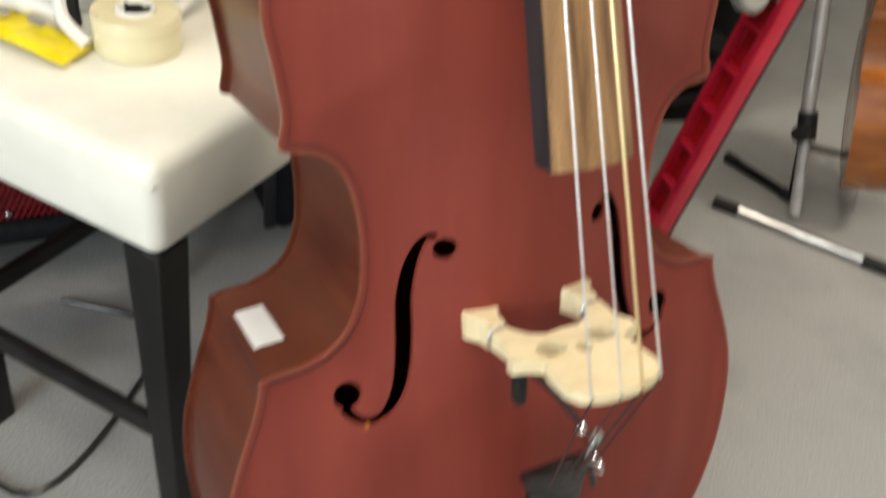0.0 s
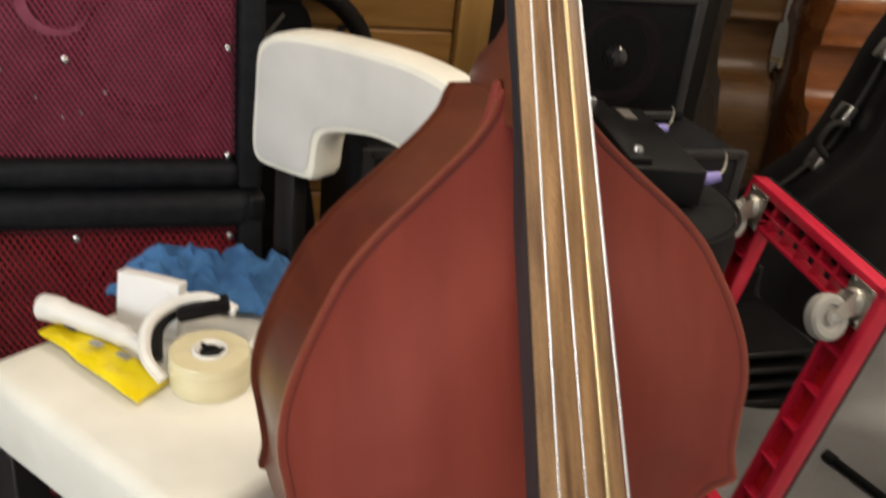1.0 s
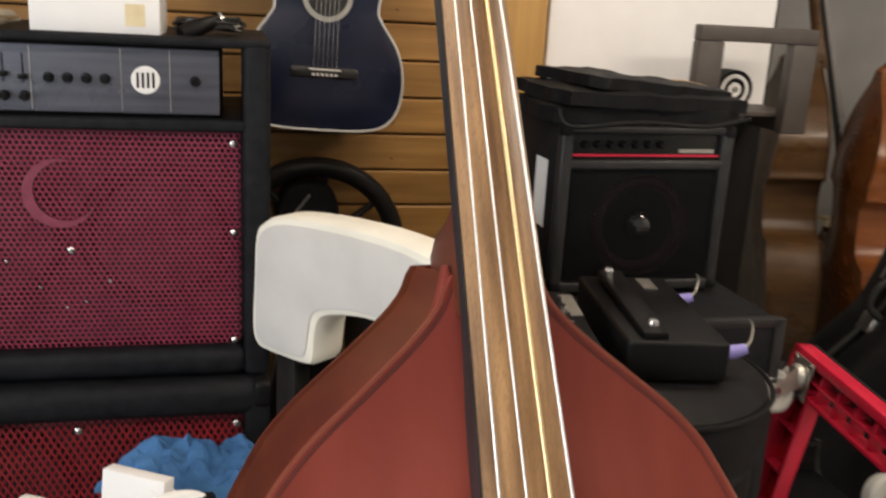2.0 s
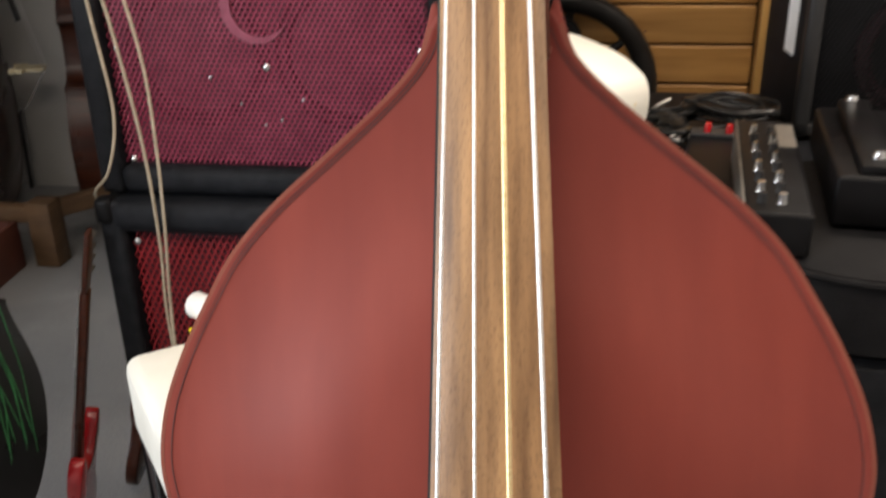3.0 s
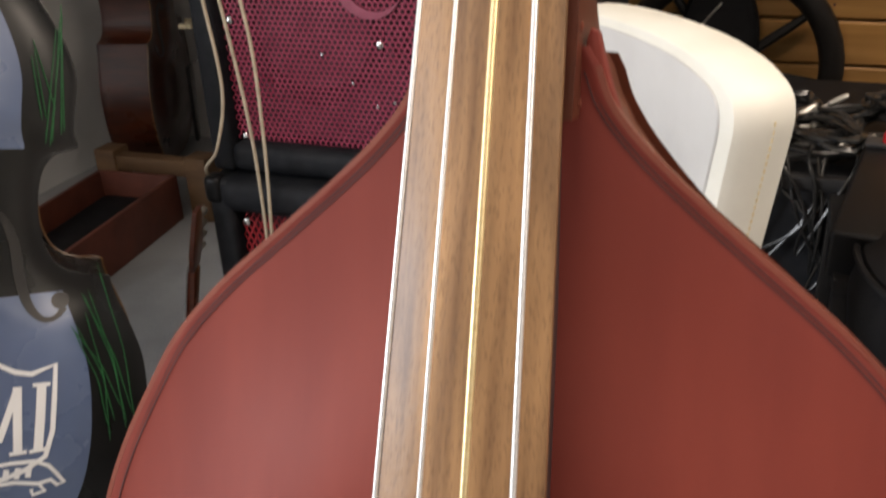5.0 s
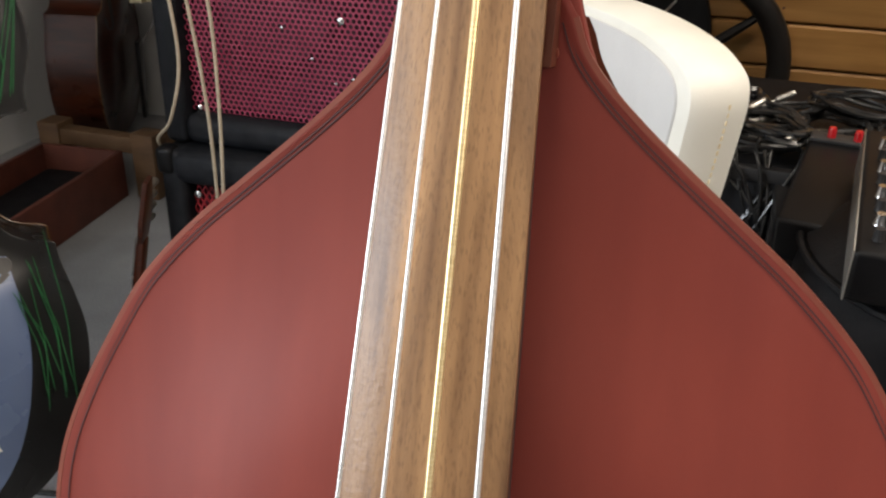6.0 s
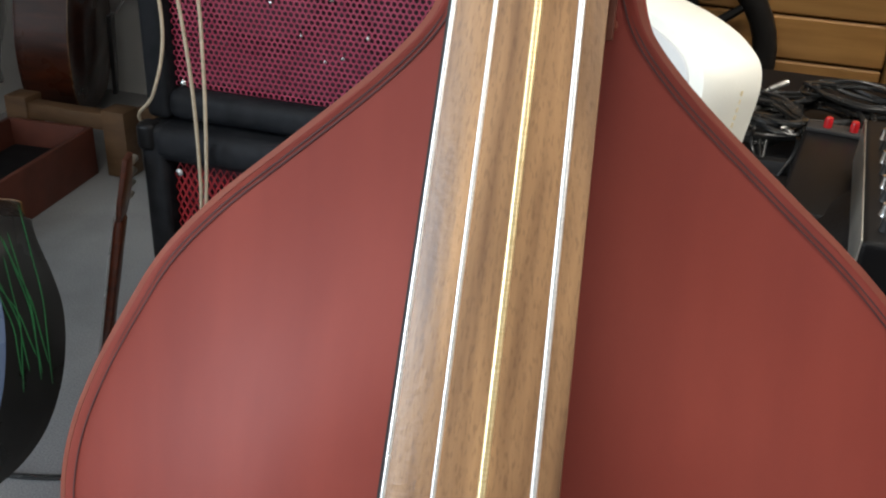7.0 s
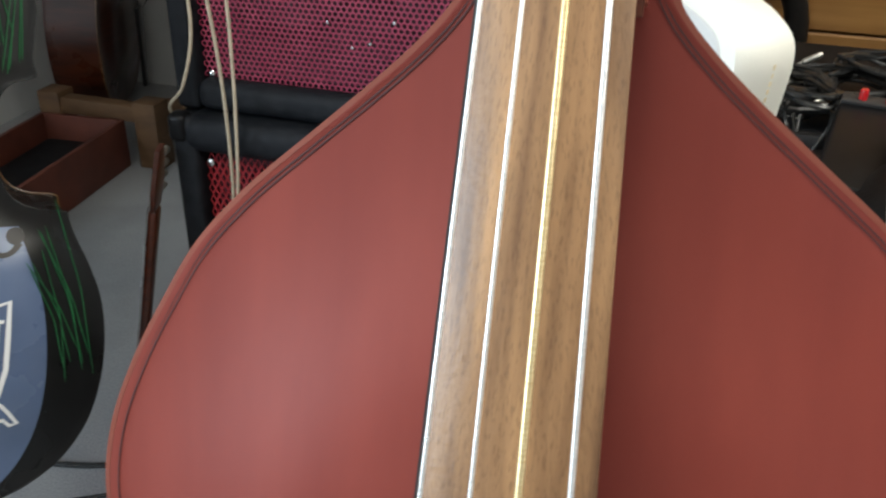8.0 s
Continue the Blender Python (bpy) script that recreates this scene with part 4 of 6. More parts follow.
    for ly in (0.035, 0.365):
        part("back_post", box((0.498, ly - 0.022, 0.40), (0.532, ly + 0.022, 0.915), 0.003), M_BLACKWOOD, chair)
    return chair


make_chair()


# ---- clutter on the chair seat ----
def make_tape_dispenser():
    d = thing("tape_dispenser", pose(-0.310, 0.655, SEAT_TOP + 0.006, 0, 0, 0), "white hand tape dispenser with a roll of clear tape", "tape dispenser")
    part("tape_roll", lathe([(0.026, 0), (0.054, 0), (0.0555, 0.003), (0.0555, 0.047), (0.054, 0.05), (0.026, 0.05), (0.026, 0)], 40), M_TAPE, d, "thick roll of clear yellowish tape")
    part("core", lathe([(0.014, 0.002), (0.0255, 0.002), (0.0255, 0.052), (0.0225, 0.0545), (0.014, 0.046), (0.014, 0.002)], 28), M_WHITE_PLASTIC, d, "white plastic core")
    part("hub", lathe([(0, 0.0), (0.0138, 0.0), (0.0138, 0.050), (0.010, 0.054), (0, 0.055)], 18), M_PLASTIC, d, "black hub")
    for k in range(3):
        a = 2 * math.pi * k / 3
        part("spoke", box((0.012, -0.003, 0.046), (0.024, 0.003, 0.0525), 0.001, m=pose(0, 0, 0, 0, 0, math.degrees(a))), M_PLASTIC, d)
    part("frame", tube(smooth_path([(-0.062, -0.01, 0.012), (-0.085, 0.02, 0.035), (-0.080, 0.06, 0.062), (-0.045, 0.085, 0.078), (0.0, 0.090, 0.082), (0.04, 0.070, 0.070)], 6), 0.009, 8), M_WHITE_PLASTIC, d, "white curved metal frame")
    part("guard", tube(smooth_path([(-0.075, 0.03, 0.02), (-0.070, 0.07, 0.05), (-0.03, 0.10, 0.066), (0.02, 0.10, 0.066)], 6), 0.013, 8), M_PLASTIC, d, "black plastic guard")
    part("blade_plate", box((-0.03, 0.062, 0.062), (0.045, 0.095, 0.082), 0.006, m=pose(0, 0, 0, 0, -10, 0)), M_PLASTIC, d)
    part("handle", tube(smooth_path([(-0.085, 0.045, 0.030), (-0.115, 0.085, 0.028), (-0.160, 0.122, 0.030), (-0.205, 0.152, 0.036), (-0.232, 0.170, 0.034)], 6),
                        [0.012] * 6 + [0.016] * 6 + [0.017] * 6 + [0.020] * 6 + [0.014], 12), M_WHITE_PLASTIC, d, "white ribbed plastic handle")
    return d


make_tape_dispenser()


def draped(name, corners, nx, ny, mat, m, label, category, amp, scale, edge=0.0, thick=0.003, seed=0, lift=0.0, parent=None):
    """A soft crumpled sheet between four corners."""
    bm = bmesh.new()
    c = [Vector(p) for p in corners]
    grid = []
    for j in range(ny + 1):
        row = []
        for i in range(nx + 1):
            u, v = i / nx, j / ny
            p = (c[0] * (1 - u) + c[1] * u) * (1 - v) + (c[3] * (1 - u) + c[2] * u) * v
            n = noise.noise(Vector((p.x * scale, p.y * scale, seed))) + 0.5 * noise.noise(Vector((p.x * scale * 2.3, p.y * scale * 2.3, seed + 5)))
            wob = noise.noise(Vector((p.y * scale, p.x * scale, seed + 9)))
            k = min(1.0, 6 * min(u, 1 - u, v, 1 - v) + 0.25)
            row.append(bm.verts.new((p.x + edge * wob, p.y + edge * n, p.z + max(0.0, lift * k + amp * (n + 0.4) * k))))
        grid.append(row)
    for a, b in zip(grid, grid[1:]):
        for k in range(nx):
            bm.faces.new((a[k], a[k + 1], b[k + 1], b[k]))
    bmesh.ops.recalc_face_normals(bm, faces=bm.faces)
    geo = bmesh.ops.extrude_face_region(bm, geom=list(bm.faces))
    for v in [g for g in geo["geom"] if isinstance(g, bmesh.types.BMVert)]:
        v.co.z += thick
    bmesh.ops.recalc_face_normals(bm, faces=bm.faces)
    if parent is not None:
        bmesh.ops.transform(bm, matrix=m, verts=bm.verts)
        return part(name, bm, mat, parent)
    ob = part(name, bm, mat, None)
    ob.matrix_world = m
    return tagged(ob, label, category)


bag = draped("plastic_bag", [(-0.545, 0.80, 0), (-0.505, 0.835, 0), (-0.362, 0.655, 0), (-0.405, 0.605, 0)], 10, 22, M_YELLOW, pose(0, 0, SEAT_TOP + 0.009), "flat yellow plastic packet on the white seat", "packet", 0.006, 26, 0.003, 0.003, 2, 0.004)
for x, y, w, h in ((-0.500, 0.782, 0.024, 0.007), (-0.462, 0.735, 0.020, 0.012), (-0.425, 0.70, 0.022, 0.010)):
    part("print", box((-w / 2, -h / 2, 0), (w / 2, h / 2, 0.0012), 0, m=pose(x, y, 0.0175, 0, 0, -45)), M_PURFLING if w > 0.023 else M_CARPET, bag, "printed bar", smooth=False)
draped("cloth", [(-0.450, 0.88, 0), (-0.42, 1.00, 0), (-0.15, 0.96, 0), (-0.215, 0.80, 0)], 60, 44, M_CLOTH_BLUE, pose(0, 0, SEAT_TOP + 0.008), "crumpled blue cloth lying on the white seat", "cloth", 0.024, 31, 0.013, 0.004, 3, 0.038)
card = thing("card_box", pose(-0.395, 0.80, SEAT_TOP + 0.006, 0, 0, -30), "small white folded card box standing on the seat", "box")
part("body", box((-0.045, -0.012, 0), (0.055, 0.012, 0.088), 0.001, m=pose(0, 0, 0, -8, 0, 0)), M_WHITE_CARD, card)
part("flap", box((0.012, -0.016, 0.080), (0.05, 0.014, 0.082), 0.0005, m=pose(0, 0, 0, -8, 18, 0)), M_WHITE_CARD, card)
swab = thing("marker_pen", pose(-0.232, 0.735, SEAT_TOP + 0.03, 0, 62, 40), "red and white marker pen propped among the clutter", "pen")
part("barrel", lathe([(0, 0), (0.008, 0), (0.0085, 0.004), (0.0085, 0.075), (0, 0.075)], 14, pose(0, 0, -0.03)), M_WHITE_PLASTIC, swab)
part("cap", lathe([(0.009, 0), (0.009, 0.03), (0.006, 0.034), (0, 0.034), ], 14, pose(0, 0, 0.044)), M_RED_PLASTIC, swab, "red cap")

# ---- on top of the amplifier ----
wb = thing("carton", pose(-0.459, 1.205, 1.3735, 0, 0, -2), "white cardboard carton lying on the amplifier", "carton")
part("body", box((-0.097, -0.05, 0), (0.097, 0.05, 0.060), 0.0012), M_WHITE_CARD, wb)
part("flap_seam", box((0.0972, -0.048, 0.004), (0.0978, 0.048, 0.056), 0), M_LEATHER_IN, wb, smooth=False)
part("print", box((0.045, -0.0508, 0.012), (0.075, -0.0502, 0.046), 0), M_MAPLE, wb, "faint printed mark", smooth=False)


def coil(name, m, r, turns, wire, mat, label, category="cable", seed=0, squash=0.6):
    rg = random.Random(seed)
    pts = []
    for k in range(turns * 10):
        a = 2 * math.pi * k / 10
        rr = r * (0.75 + 0.35 * rg.random())
        pts.append((rr * math.cos(a), rr * squash * math.sin(a), wire + 0.010 * rg.random() + 0.0016 * k / turns))
    ob = part(name, tube(smooth_path(pts, 4), wire, 6), mat, None)
    ob.matrix_world = m
    return tagged(ob, label, category)


coil("cable", pose(-0.29, 1.24, 1.3745, 0, 0, 15), 0.055, 6, 0.0035, M_CABLE, "tangle of thin black cables on the amplifier", seed=1)
coil("cable", pose(-0.66, 1.22, 1.3745, 0, 0, 5), 0.07, 5, 0.0022, M_CORD, "loose coil of pale wire on the amplifier", seed=2, squash=0.35)
part_mic = thing("microphone_clip", pose(-0.31, 1.20, 1.385, 0, 70, 30), "black microphone clip lying on the amplifier", "clip")
part("body", lathe([(0, 0), (0.012, 0), (0.015, 0.02), (0.012, 0.055), (0.009, 0.07), (0, 0.07)], 14, pose(0, 0, -0.03)), M_PLASTIC, part_mic)
part("ring", lathe([(0.010, 0), (0.0135, 0.0), (0.0135, 0.006), (0.010, 0.006), (0.010, 0)], 14, pose(0, 0, 0.042)), M_STEEL, part_mic, "shiny metal ring")


def cable(name, pts, r, mat, label, steps=8):
    ob = part(name, tube(smooth_path(pts, steps), r, 8), mat, None)
    return tagged(ob, label, "cable")


cable("instrument_cable", [(-0.79, 1.172, 1.290), (-0.79, 1.13, 1.285), (-0.775, 1.095, 1.24), (-0.745, 1.085, 1.10), (-0.722, 1.085, 0.90), (-0.718, 1.085, 0.72), (-0.722, 1.08, 0.60), (-0.715, 1.07, 0.50), (-0.69, 1.04, 0.40), (-0.70, 1.08, 0.2), (-0.74, 1.05, 0.02), (-0.9, 0.9, 0.006)],
      0.0029, M_CORD, "pale instrument cable plugged into the amplifier")
cable("instrument_cable", [(-0.775, 1.168, 1.255), (-0.77, 1.12, 1.27), (-0.735, 1.09, 1.22), (-0.700, 1.083, 1.05), (-0.697, 1.083, 0.90), (-0.702, 1.08, 0.75), (-0.712, 1.077, 0.60), (-0.70, 1.05, 0.46), (-0.66, 1.02, 0.30), (-0.72, 0.95, 0.02), (-0.86, 0.8, 0.006)],
      0.0029, M_CORD, "pale instrument cable hanging before the grille")
cable("instrument_cable", [(-0.80, 1.10, 1.372), (-0.796, 1.088, 1.30), (-0.778, 1.09, 1.10), (-0.770, 1.095, 0.95), (-0.795, 1.092, 0.85), (-0.848, 1.125, 0.79), (-0.858, 1.22, 0.70), (-0.860, 1.35, 0.40), (-0.865, 1.45, 0.05), (-0.90, 1.50, 0.006)], 0.0028, M_CORD, "pale cable hanging down beside the cabinet")
cable("floor_cable", [(-1.35, 0.75, 0.006), (-1.1, 0.93, 0.006), (-0.9, 1.0, 0.006), (-0.7, 0.80, 0.006), (-0.55, 0.55, 0.006), (-0.36, 0.72, 0.006), (-0.30, 0.88, 0.006), (-0.45, 1.0, 0.006)], 0.005, M_CABLE, "black cable looped on the carpet")
cable("floor_cable", [(-1.5, 1.05, 0.006), (-1.2, 1.02, 0.006), (-0.95, 1.12, 0.006), (-0.85, 1.3, 0.006)], 0.006, M_CABLE, "black cable lying on the carpet")

# ---- wall things behind the chair ----
def guitar_outline(w, h):
    pts = [(0, 0), (0.32, 0.012), (0.46, 0.09), (0.50, 0.24), (0.46, 0.40), (0.345, 0.54), (0.32, 0.60), (0.35, 0.72), (0.385, 0.82), (0.36, 0.93), (0.24, 0.99), (0, 1.0)]
    half = smooth_path([(x * w, 0, zz * h) for x, zz in pts], 4)
    right = [(v.x, v.z) for v in half]
    return right + [(-x, zz) for x, zz in right[-2:0:-1]]


ag = thing("acoustic_guitar", pose(-0.045, 1.81, 1.13, -4, 2, 0), "dark navy acoustic guitar hanging before the pine boards", "guitar")
body = part("body", prism(guitar_outline(0.385, 0.49), 0.10, None, 0.006), M_NAVY, ag)
part("binding", tube([(x, 0.0, zz) for x, zz in guitar_outline(0.383, 0.488)], 0.003, 6, True), M_LEATHER_IN, body, "pale binding round the edge")
part("sound_hole", lathe([(0, 0.001), (0.047, 0.001), (0.047, 0), (0, 0)], 32, pose(0, -0.002, 0.315, 90)), M_EBONY, body)
part("rosette", lathe([(0.048, 0.0022), (0.060, 0.0022), (0.060, 0), (0.048, 0)], 36, pose(0, -0.0005, 0.315, 90)), M_ZINC, body, "grey ringed rosette")
part("bridge", box((-0.08, -0.010, 0.125), (0.08, -0.001, 0.150), 0.004), M_EBONY, body)
part("saddle", box((-0.038, -0.0135, 0.142), (0.038, -0.0095, 0.146), 0.001), M_WHITE_PLASTIC, body, "white bridge saddle")
for k in range(6):
    x = -0.027 + 0.0108 * k
    part("string", tube([(x, -0.012, 0.138), (x * 0.85, -0.016, 0.93)], 0.0006, 5), M_STEEL, ag)
    part("bridge_pin", lathe([(0, 0.004), (0.0035, 0.003), (0.0035, 0), (0, 0)], 10, pose(x, -0.010, 0.132, 90)), M_WHITE_PLASTIC, body)
part("neck", box((-0.027, -0.012, 0.40), (0.027, 0.018, 0.93), 0.008), M_EBONY, ag)
part("headstock", box((-0.036, 0.0, 0.93), (0.036, 0.018, 1.10), 0.008), M_NAVY, ag)
hk = thing("wall_hook", pose(-0.025, 2.0, 2.09), "black metal hanger holding the guitar on the wall", "hook")
part("arm", tube([(0, 0, 0), (0, -0.10, 0.0), (0, -0.16, 0.01)], 0.006, 8), M_PLASTIC, hk)
part("yoke", tube([(-0.045, -0.21, 0.01), (-0.04, -0.17, 0.0), (0, -0.155, 0.0), (0.04, -0.17, 0.0), (0.045, -0.21, 0.01)], 0.007, 8), M_PLASTIC, hk)
sb = thing("gig_bag", pose(-0.06, 1.86, 0.0, -3, 0, 4), "dark upright gig bag propped against the pine boards", "bag")
part("body", prism([(x * 0.55, zz) for x, zz in guitar_outline(0.40, 0.98)], 0.09, None, 0.02), M_CLOTH_BLACK, sb)
part("pocket", prism([(x * 0.45, zz + 0.08) for x, zz in guitar_outline(0.34, 0.5)], 0.02, pose(0, -0.018, 0), 0.006), M_CLOTH_BLACK, sb)
part("zip", tube([(-0.10, -0.004, 0.10), (-0.11, -0.004, 0.4), (-0.07, -0.004, 0.6), (-0.08, -0.004, 0.85), (0, -0.004, 0.95)], 0.003, 6), M_ZINC, sb)

wheel = thing("cart_wheel", pose(-0.045, 1.955, 0.80), "dark wooden spoked cart wheel hung on the boards", "wheel")
WR = 0.215
part("rim", tube([(WR * math.cos(a), -0.012, WR * math.sin(a)) for a in np.linspace(0, 2 * math.pi, 41)[:-1]], 0.026, 10, True), M_BLACKWOOD, wheel)
part("hub", lathe([(0, -0.03), (0.025, -0.03), (0.036, -0.01), (0.036, 0.03), (0.02, 0.045), (0, 0.045)], 20, pose(0, 0, 0, 90)), M_BLACKWOOD, wheel)
for k in range(8):
    a = radians(38 + 45 * k)
    part("spoke", tube([(0.02 * math.cos(a), -0.012, 0.02 * math.sin(a)), (0.11 * math.cos(a), -0.012, 0.11 * math.sin(a)), ((WR - 0.01) * math.cos(a), -0.012, (WR - 0.01) * math.sin(a))], [0.010, 0.012, 0.009], 8), M_BLACKWOOD, wheel)

# ---- flight case with the practice amplifier ----
fc = thing("flight_case", pose(0.40, 1.36, 0), "black flight case used as a stand", "flight case")
part("body", box((-0.40, -0.25, 0.02), (0.40, 0.25, 0.878), 0.006), M_TOLEX, fc)
for sx in (-1, 1):
    part("edge_strip", box((sx * 0.402 - 0.012, -0.2535, 0.02), (sx * 0.402 + 0.012, -0.235, 0.88), 0.003), M_PLASTIC_GREY, fc)
part("edge_strip", box((-0.40, -0.2535, 0.862), (0.40, -0.235, 0.8815), 0.003), M_PLASTIC_GREY, fc)
for sx in (-1, 1):
    for sy in (-1, 1):
        part("foot", lathe([(0, 0), (0.02, 0), (0.024, 0.02), (0, 0.02)], 14, pose(sx * 0.36, sy * 0.21, 0)), M_BLACK_RUBBER, fc)

amp = thing("practice_amplifier", pose(0.558, 1.28, 0.8815, 0, 0, 3), "black practice amplifier with a red-striped control panel", "amplifier")
part("cabinet", box((-0.188, 0.010, 0.006), (0.188, 0.27, 0.35), 0.012, 3), M_TOLEX, amp)
for lo, hi in (((-0.19, -0.008, 0.006), (-0.165, 0.02, 0.35)), ((0.165, -0.008, 0.006), (0.19, 0.02, 0.35)), ((-0.17, -0.008, 0.006), (0.17, 0.02, 0.03)), ((-0.17, -0.008, 0.262), (0.17, 0.02, 0.282)), ((-0.17, -0.008, 0.334), (0.17, 0.02, 0.35))):
    part("front_frame", box(lo, hi, 0.006, 3), M_PLASTIC_GREY, amp)
speaker(amp, 0, 0.002, 0.145, 0.100)
part("dust_cap", lathe([(0.034, -0.012), (0.030, 0.004), (0.018, 0.013), (0, 0.017)], 28, pose(0, 0.006, 0.145, 90)), M_DUST_CAP, amp, "glossy black dust cap")
sheet_part("grille", perforated(0.33, 0.232, 0.0085, 0.0034, 0.001), M_PLASTIC, amp, pose(0, -0.006, 0.146), "black perforated grille")
pn = part("control_panel", box((-0.165, 0.004, 0.282), (0.165, 0.012, 0.334), 0.002), M_BLACK_GLOSS, amp)
part("red_stripe", box((-0.163, 0.001, 0.288), (0.163, 0.005, 0.2925), 0), M_RED_PLASTIC, pn, "thin red stripe", smooth=False)
part("name_plate", box((0.07, 0.0012, 0.296), (0.15, 0.005, 0.3035), 0), M_ZINC, pn, "pale lettering bar", smooth=False)
for k in range(7):
    part("knob", lathe(KNOB, 14, pose(-0.14 + 0.028 * k, 0.004, 0.312, 90)), M_PLASTIC, pn)
part("sticker", box((-0.1895, 0.06, 0.13), (-0.1885, 0.12, 0.27), 0), M_WHITE_CARD, amp, "white printed sticker", smooth=False)
for k in range(5):
    part("corner", box((-0.192, -0.01, 0.004), (-0.165, 0.02, 0.032), 0.008) if k == 0 else box((0.165, -0.01, 0.004), (0.192, 0.02, 0.032), 0.008) if k == 1 else box((-0.192, -0.01, 0.326), (-0.165, 0.02, 0.353), 0.008) if k == 2 else box((0.165, -0.01, 0.326), (0.192, 0.02, 0.353), 0.008) if k == 3 else box((-0.06, 0.09, 0.350), (0.06, 0.12, 0.362), 0.005), M_PLASTIC, amp)
cover = thing("folded_cover", pose(0.558, 1.29, 1.2335, 0, 0, 3), "folded black nylon cover on the practice amplifier", "cover")
for k, (x0, x1, y0, y1, z0, tilt, th) in enumerate(((-0.215, 0.20, -0.02, 0.25, 0.0, 0, 0.030), (-0.20, 0.215, -0.03, 0.24, 0.030, 2, 0.026), (-0.15, 0.20, -0.005, 0.23, 0.058, 5, 0.022))):
    draped("fold", [(x0, y0, 0), (x1, y0 + 0.01, 0), (x1, y1, 0), (x0, y1 - 0.01, 0)], 40, 20, M_CLOTH_BLACK, pose(0, 0, z0, 0, tilt, 3 * k), "", "", 0.009, 13, 0.014, th, 6 + k, 0.004, parent=cover)
part("strap", tube(smooth_path([(-0.21, -0.03, 0.03), (-0.19, -0.05, 0.0), (-0.05, -0.055, 0.01), (0.10, -0.05, 0.004), (0.2, -0.045, 0.02)], 6), 0.005, 6), M_CLOTH_BLACK, cover)

# cables and a pedal on the case
for k, (x, y, r, sd) in enumerate(((0.10, 1.20, 0.10, 3), (0.17, 1.26, 0.12, 4), (0.07, 1.30, 0.08, 5), (0.22, 1.20, 0.09, 6), (0.13, 1.17, 0.07, 7), (0.26, 1.28, 0.08, 8))):
    coil("cable", pose(x, y, 0.883 + 0.007 * k, 0, 0, 30 * k), r, 6, 0.0036, M_CABLE, "heap of black cables on the flight case", seed=sd)
for k in range(8):
    rg = random.Random(40 + k)
    x, y = rg.uniform(0.02, 0.22), rg.uniform(1.13, 1.3)
    j = part("jack_plug", lathe([(0, 0), (0.0025, 0), (0.0025, 0.03), (0.005, 0.032), (0.005, 0.055), (0.003, 0.06), (0, 0.06)], 10), M_ZINC, None)
    j.matrix_world = pose(x, y, 0.915, rg.uniform(60, 120), 0, rg.uniform(0, 360))
    tagged(j, "shiny jack plug among the cables", "plug", "jack plugs")


for k in range(9):
    rg = random.Random(70 + k)
    x = 0.05 + 0.026 * k
    cable("hanging_cable", [(x, 1.20, 0.915), (x + rg.uniform(-0.03, 0.03), 1.125, 0.905), (x + rg.uniform(-0.03, 0.03), 1.098, 0.86), (x + rg.uniform(-0.05, 0.05), 1.096, 0.78 - rg.uniform(0, 0.08)), (x + rg.uniform(-0.07, 0.07), 1.097, 0.83), (x + rg.uniform(-0.06, 0.06), 1.13, 0.902)],
          0.0028, M_CABLE, "thin black cable looped over the flight case edge", 6)


def pedal_box(name, m, w, d, h, label):
    p = thing(name, m, label, "effects pedal")
    part("body", box((-w / 2, -d / 2, 0), (w / 2, d / 2, h), 0.006, 3), M_PLASTIC, p)
    return p


# round stool with two pedals
st = thing("stool", pose(0.37, 0.845, 0), "black round upholstered stool carrying pedals", "stool")
part("cushion", lathe([(0, 0.80), (0.18, 0.80), (0.205, 0.815), (0.21, 0.86), (0.20, 0.905), (0.17, 0.925), (0, 0.93)], 44), M_CLOTH_BLACK, st)
part("drum", lathe([(0, 0.03), (0.19, 0.03), (0.195, 0.05), (0.195, 0.79), (0.185, 0.80), (0, 0.80)], 44), M_TOLEX, st)
part("piping", tube([(0.207 * math.cos(a), 0.207 * math.sin(a), 0.902) for a in np.linspace(0, 2 * math.pi, 49)[:-1]], 0.004, 6, True), M_CLOTH_BLACK, st)
for k in range(4):
    a = math.pi / 4 + k * math.pi / 2
    part("foot", lathe([(0, 0), (0.015, 0), (0.018, 0.03), (0, 0.03)], 12, pose(0.15 * math.cos(a), 0.15 * math.sin(a), 0)), M_BLACK_RUBBER, st)

vp = pedal_box("volume_pedal", pose(0.400, 0.890, 0.931, 0, 0, -8), 0.155, 0.32, 0.062, "black metal volume pedal on the stool")
part("treadle", box((-0.052, -0.145, 0.064), (-0.012, 0.135, 0.078), 0.004, m=pose(0, 0, 0, 2, 0, 0)), M_PLASTIC, vp, "narrow black tread bar")
part("button", lathe([(0, 0.010), (0.007, 0.009), (0.009, 0.004), (0.009, 0), (0, 0)], 16, pose(-0.035, 0.125, 0.08)), M_STEEL, vp, "bright steel button")
part("button", lathe([(0, 0.010), (0.007, 0.009), (0.009, 0.004), (0.009, 0), (0, 0)], 16, pose(-0.03, -0.12, 0.074)), M_STEEL, vp, "bright steel button")
part("maker_plate", box((0.02, 0.09, 0.062), (0.045, 0.145, 0.0635), 0), M_ZINC, vp, "grey name plate", smooth=False)
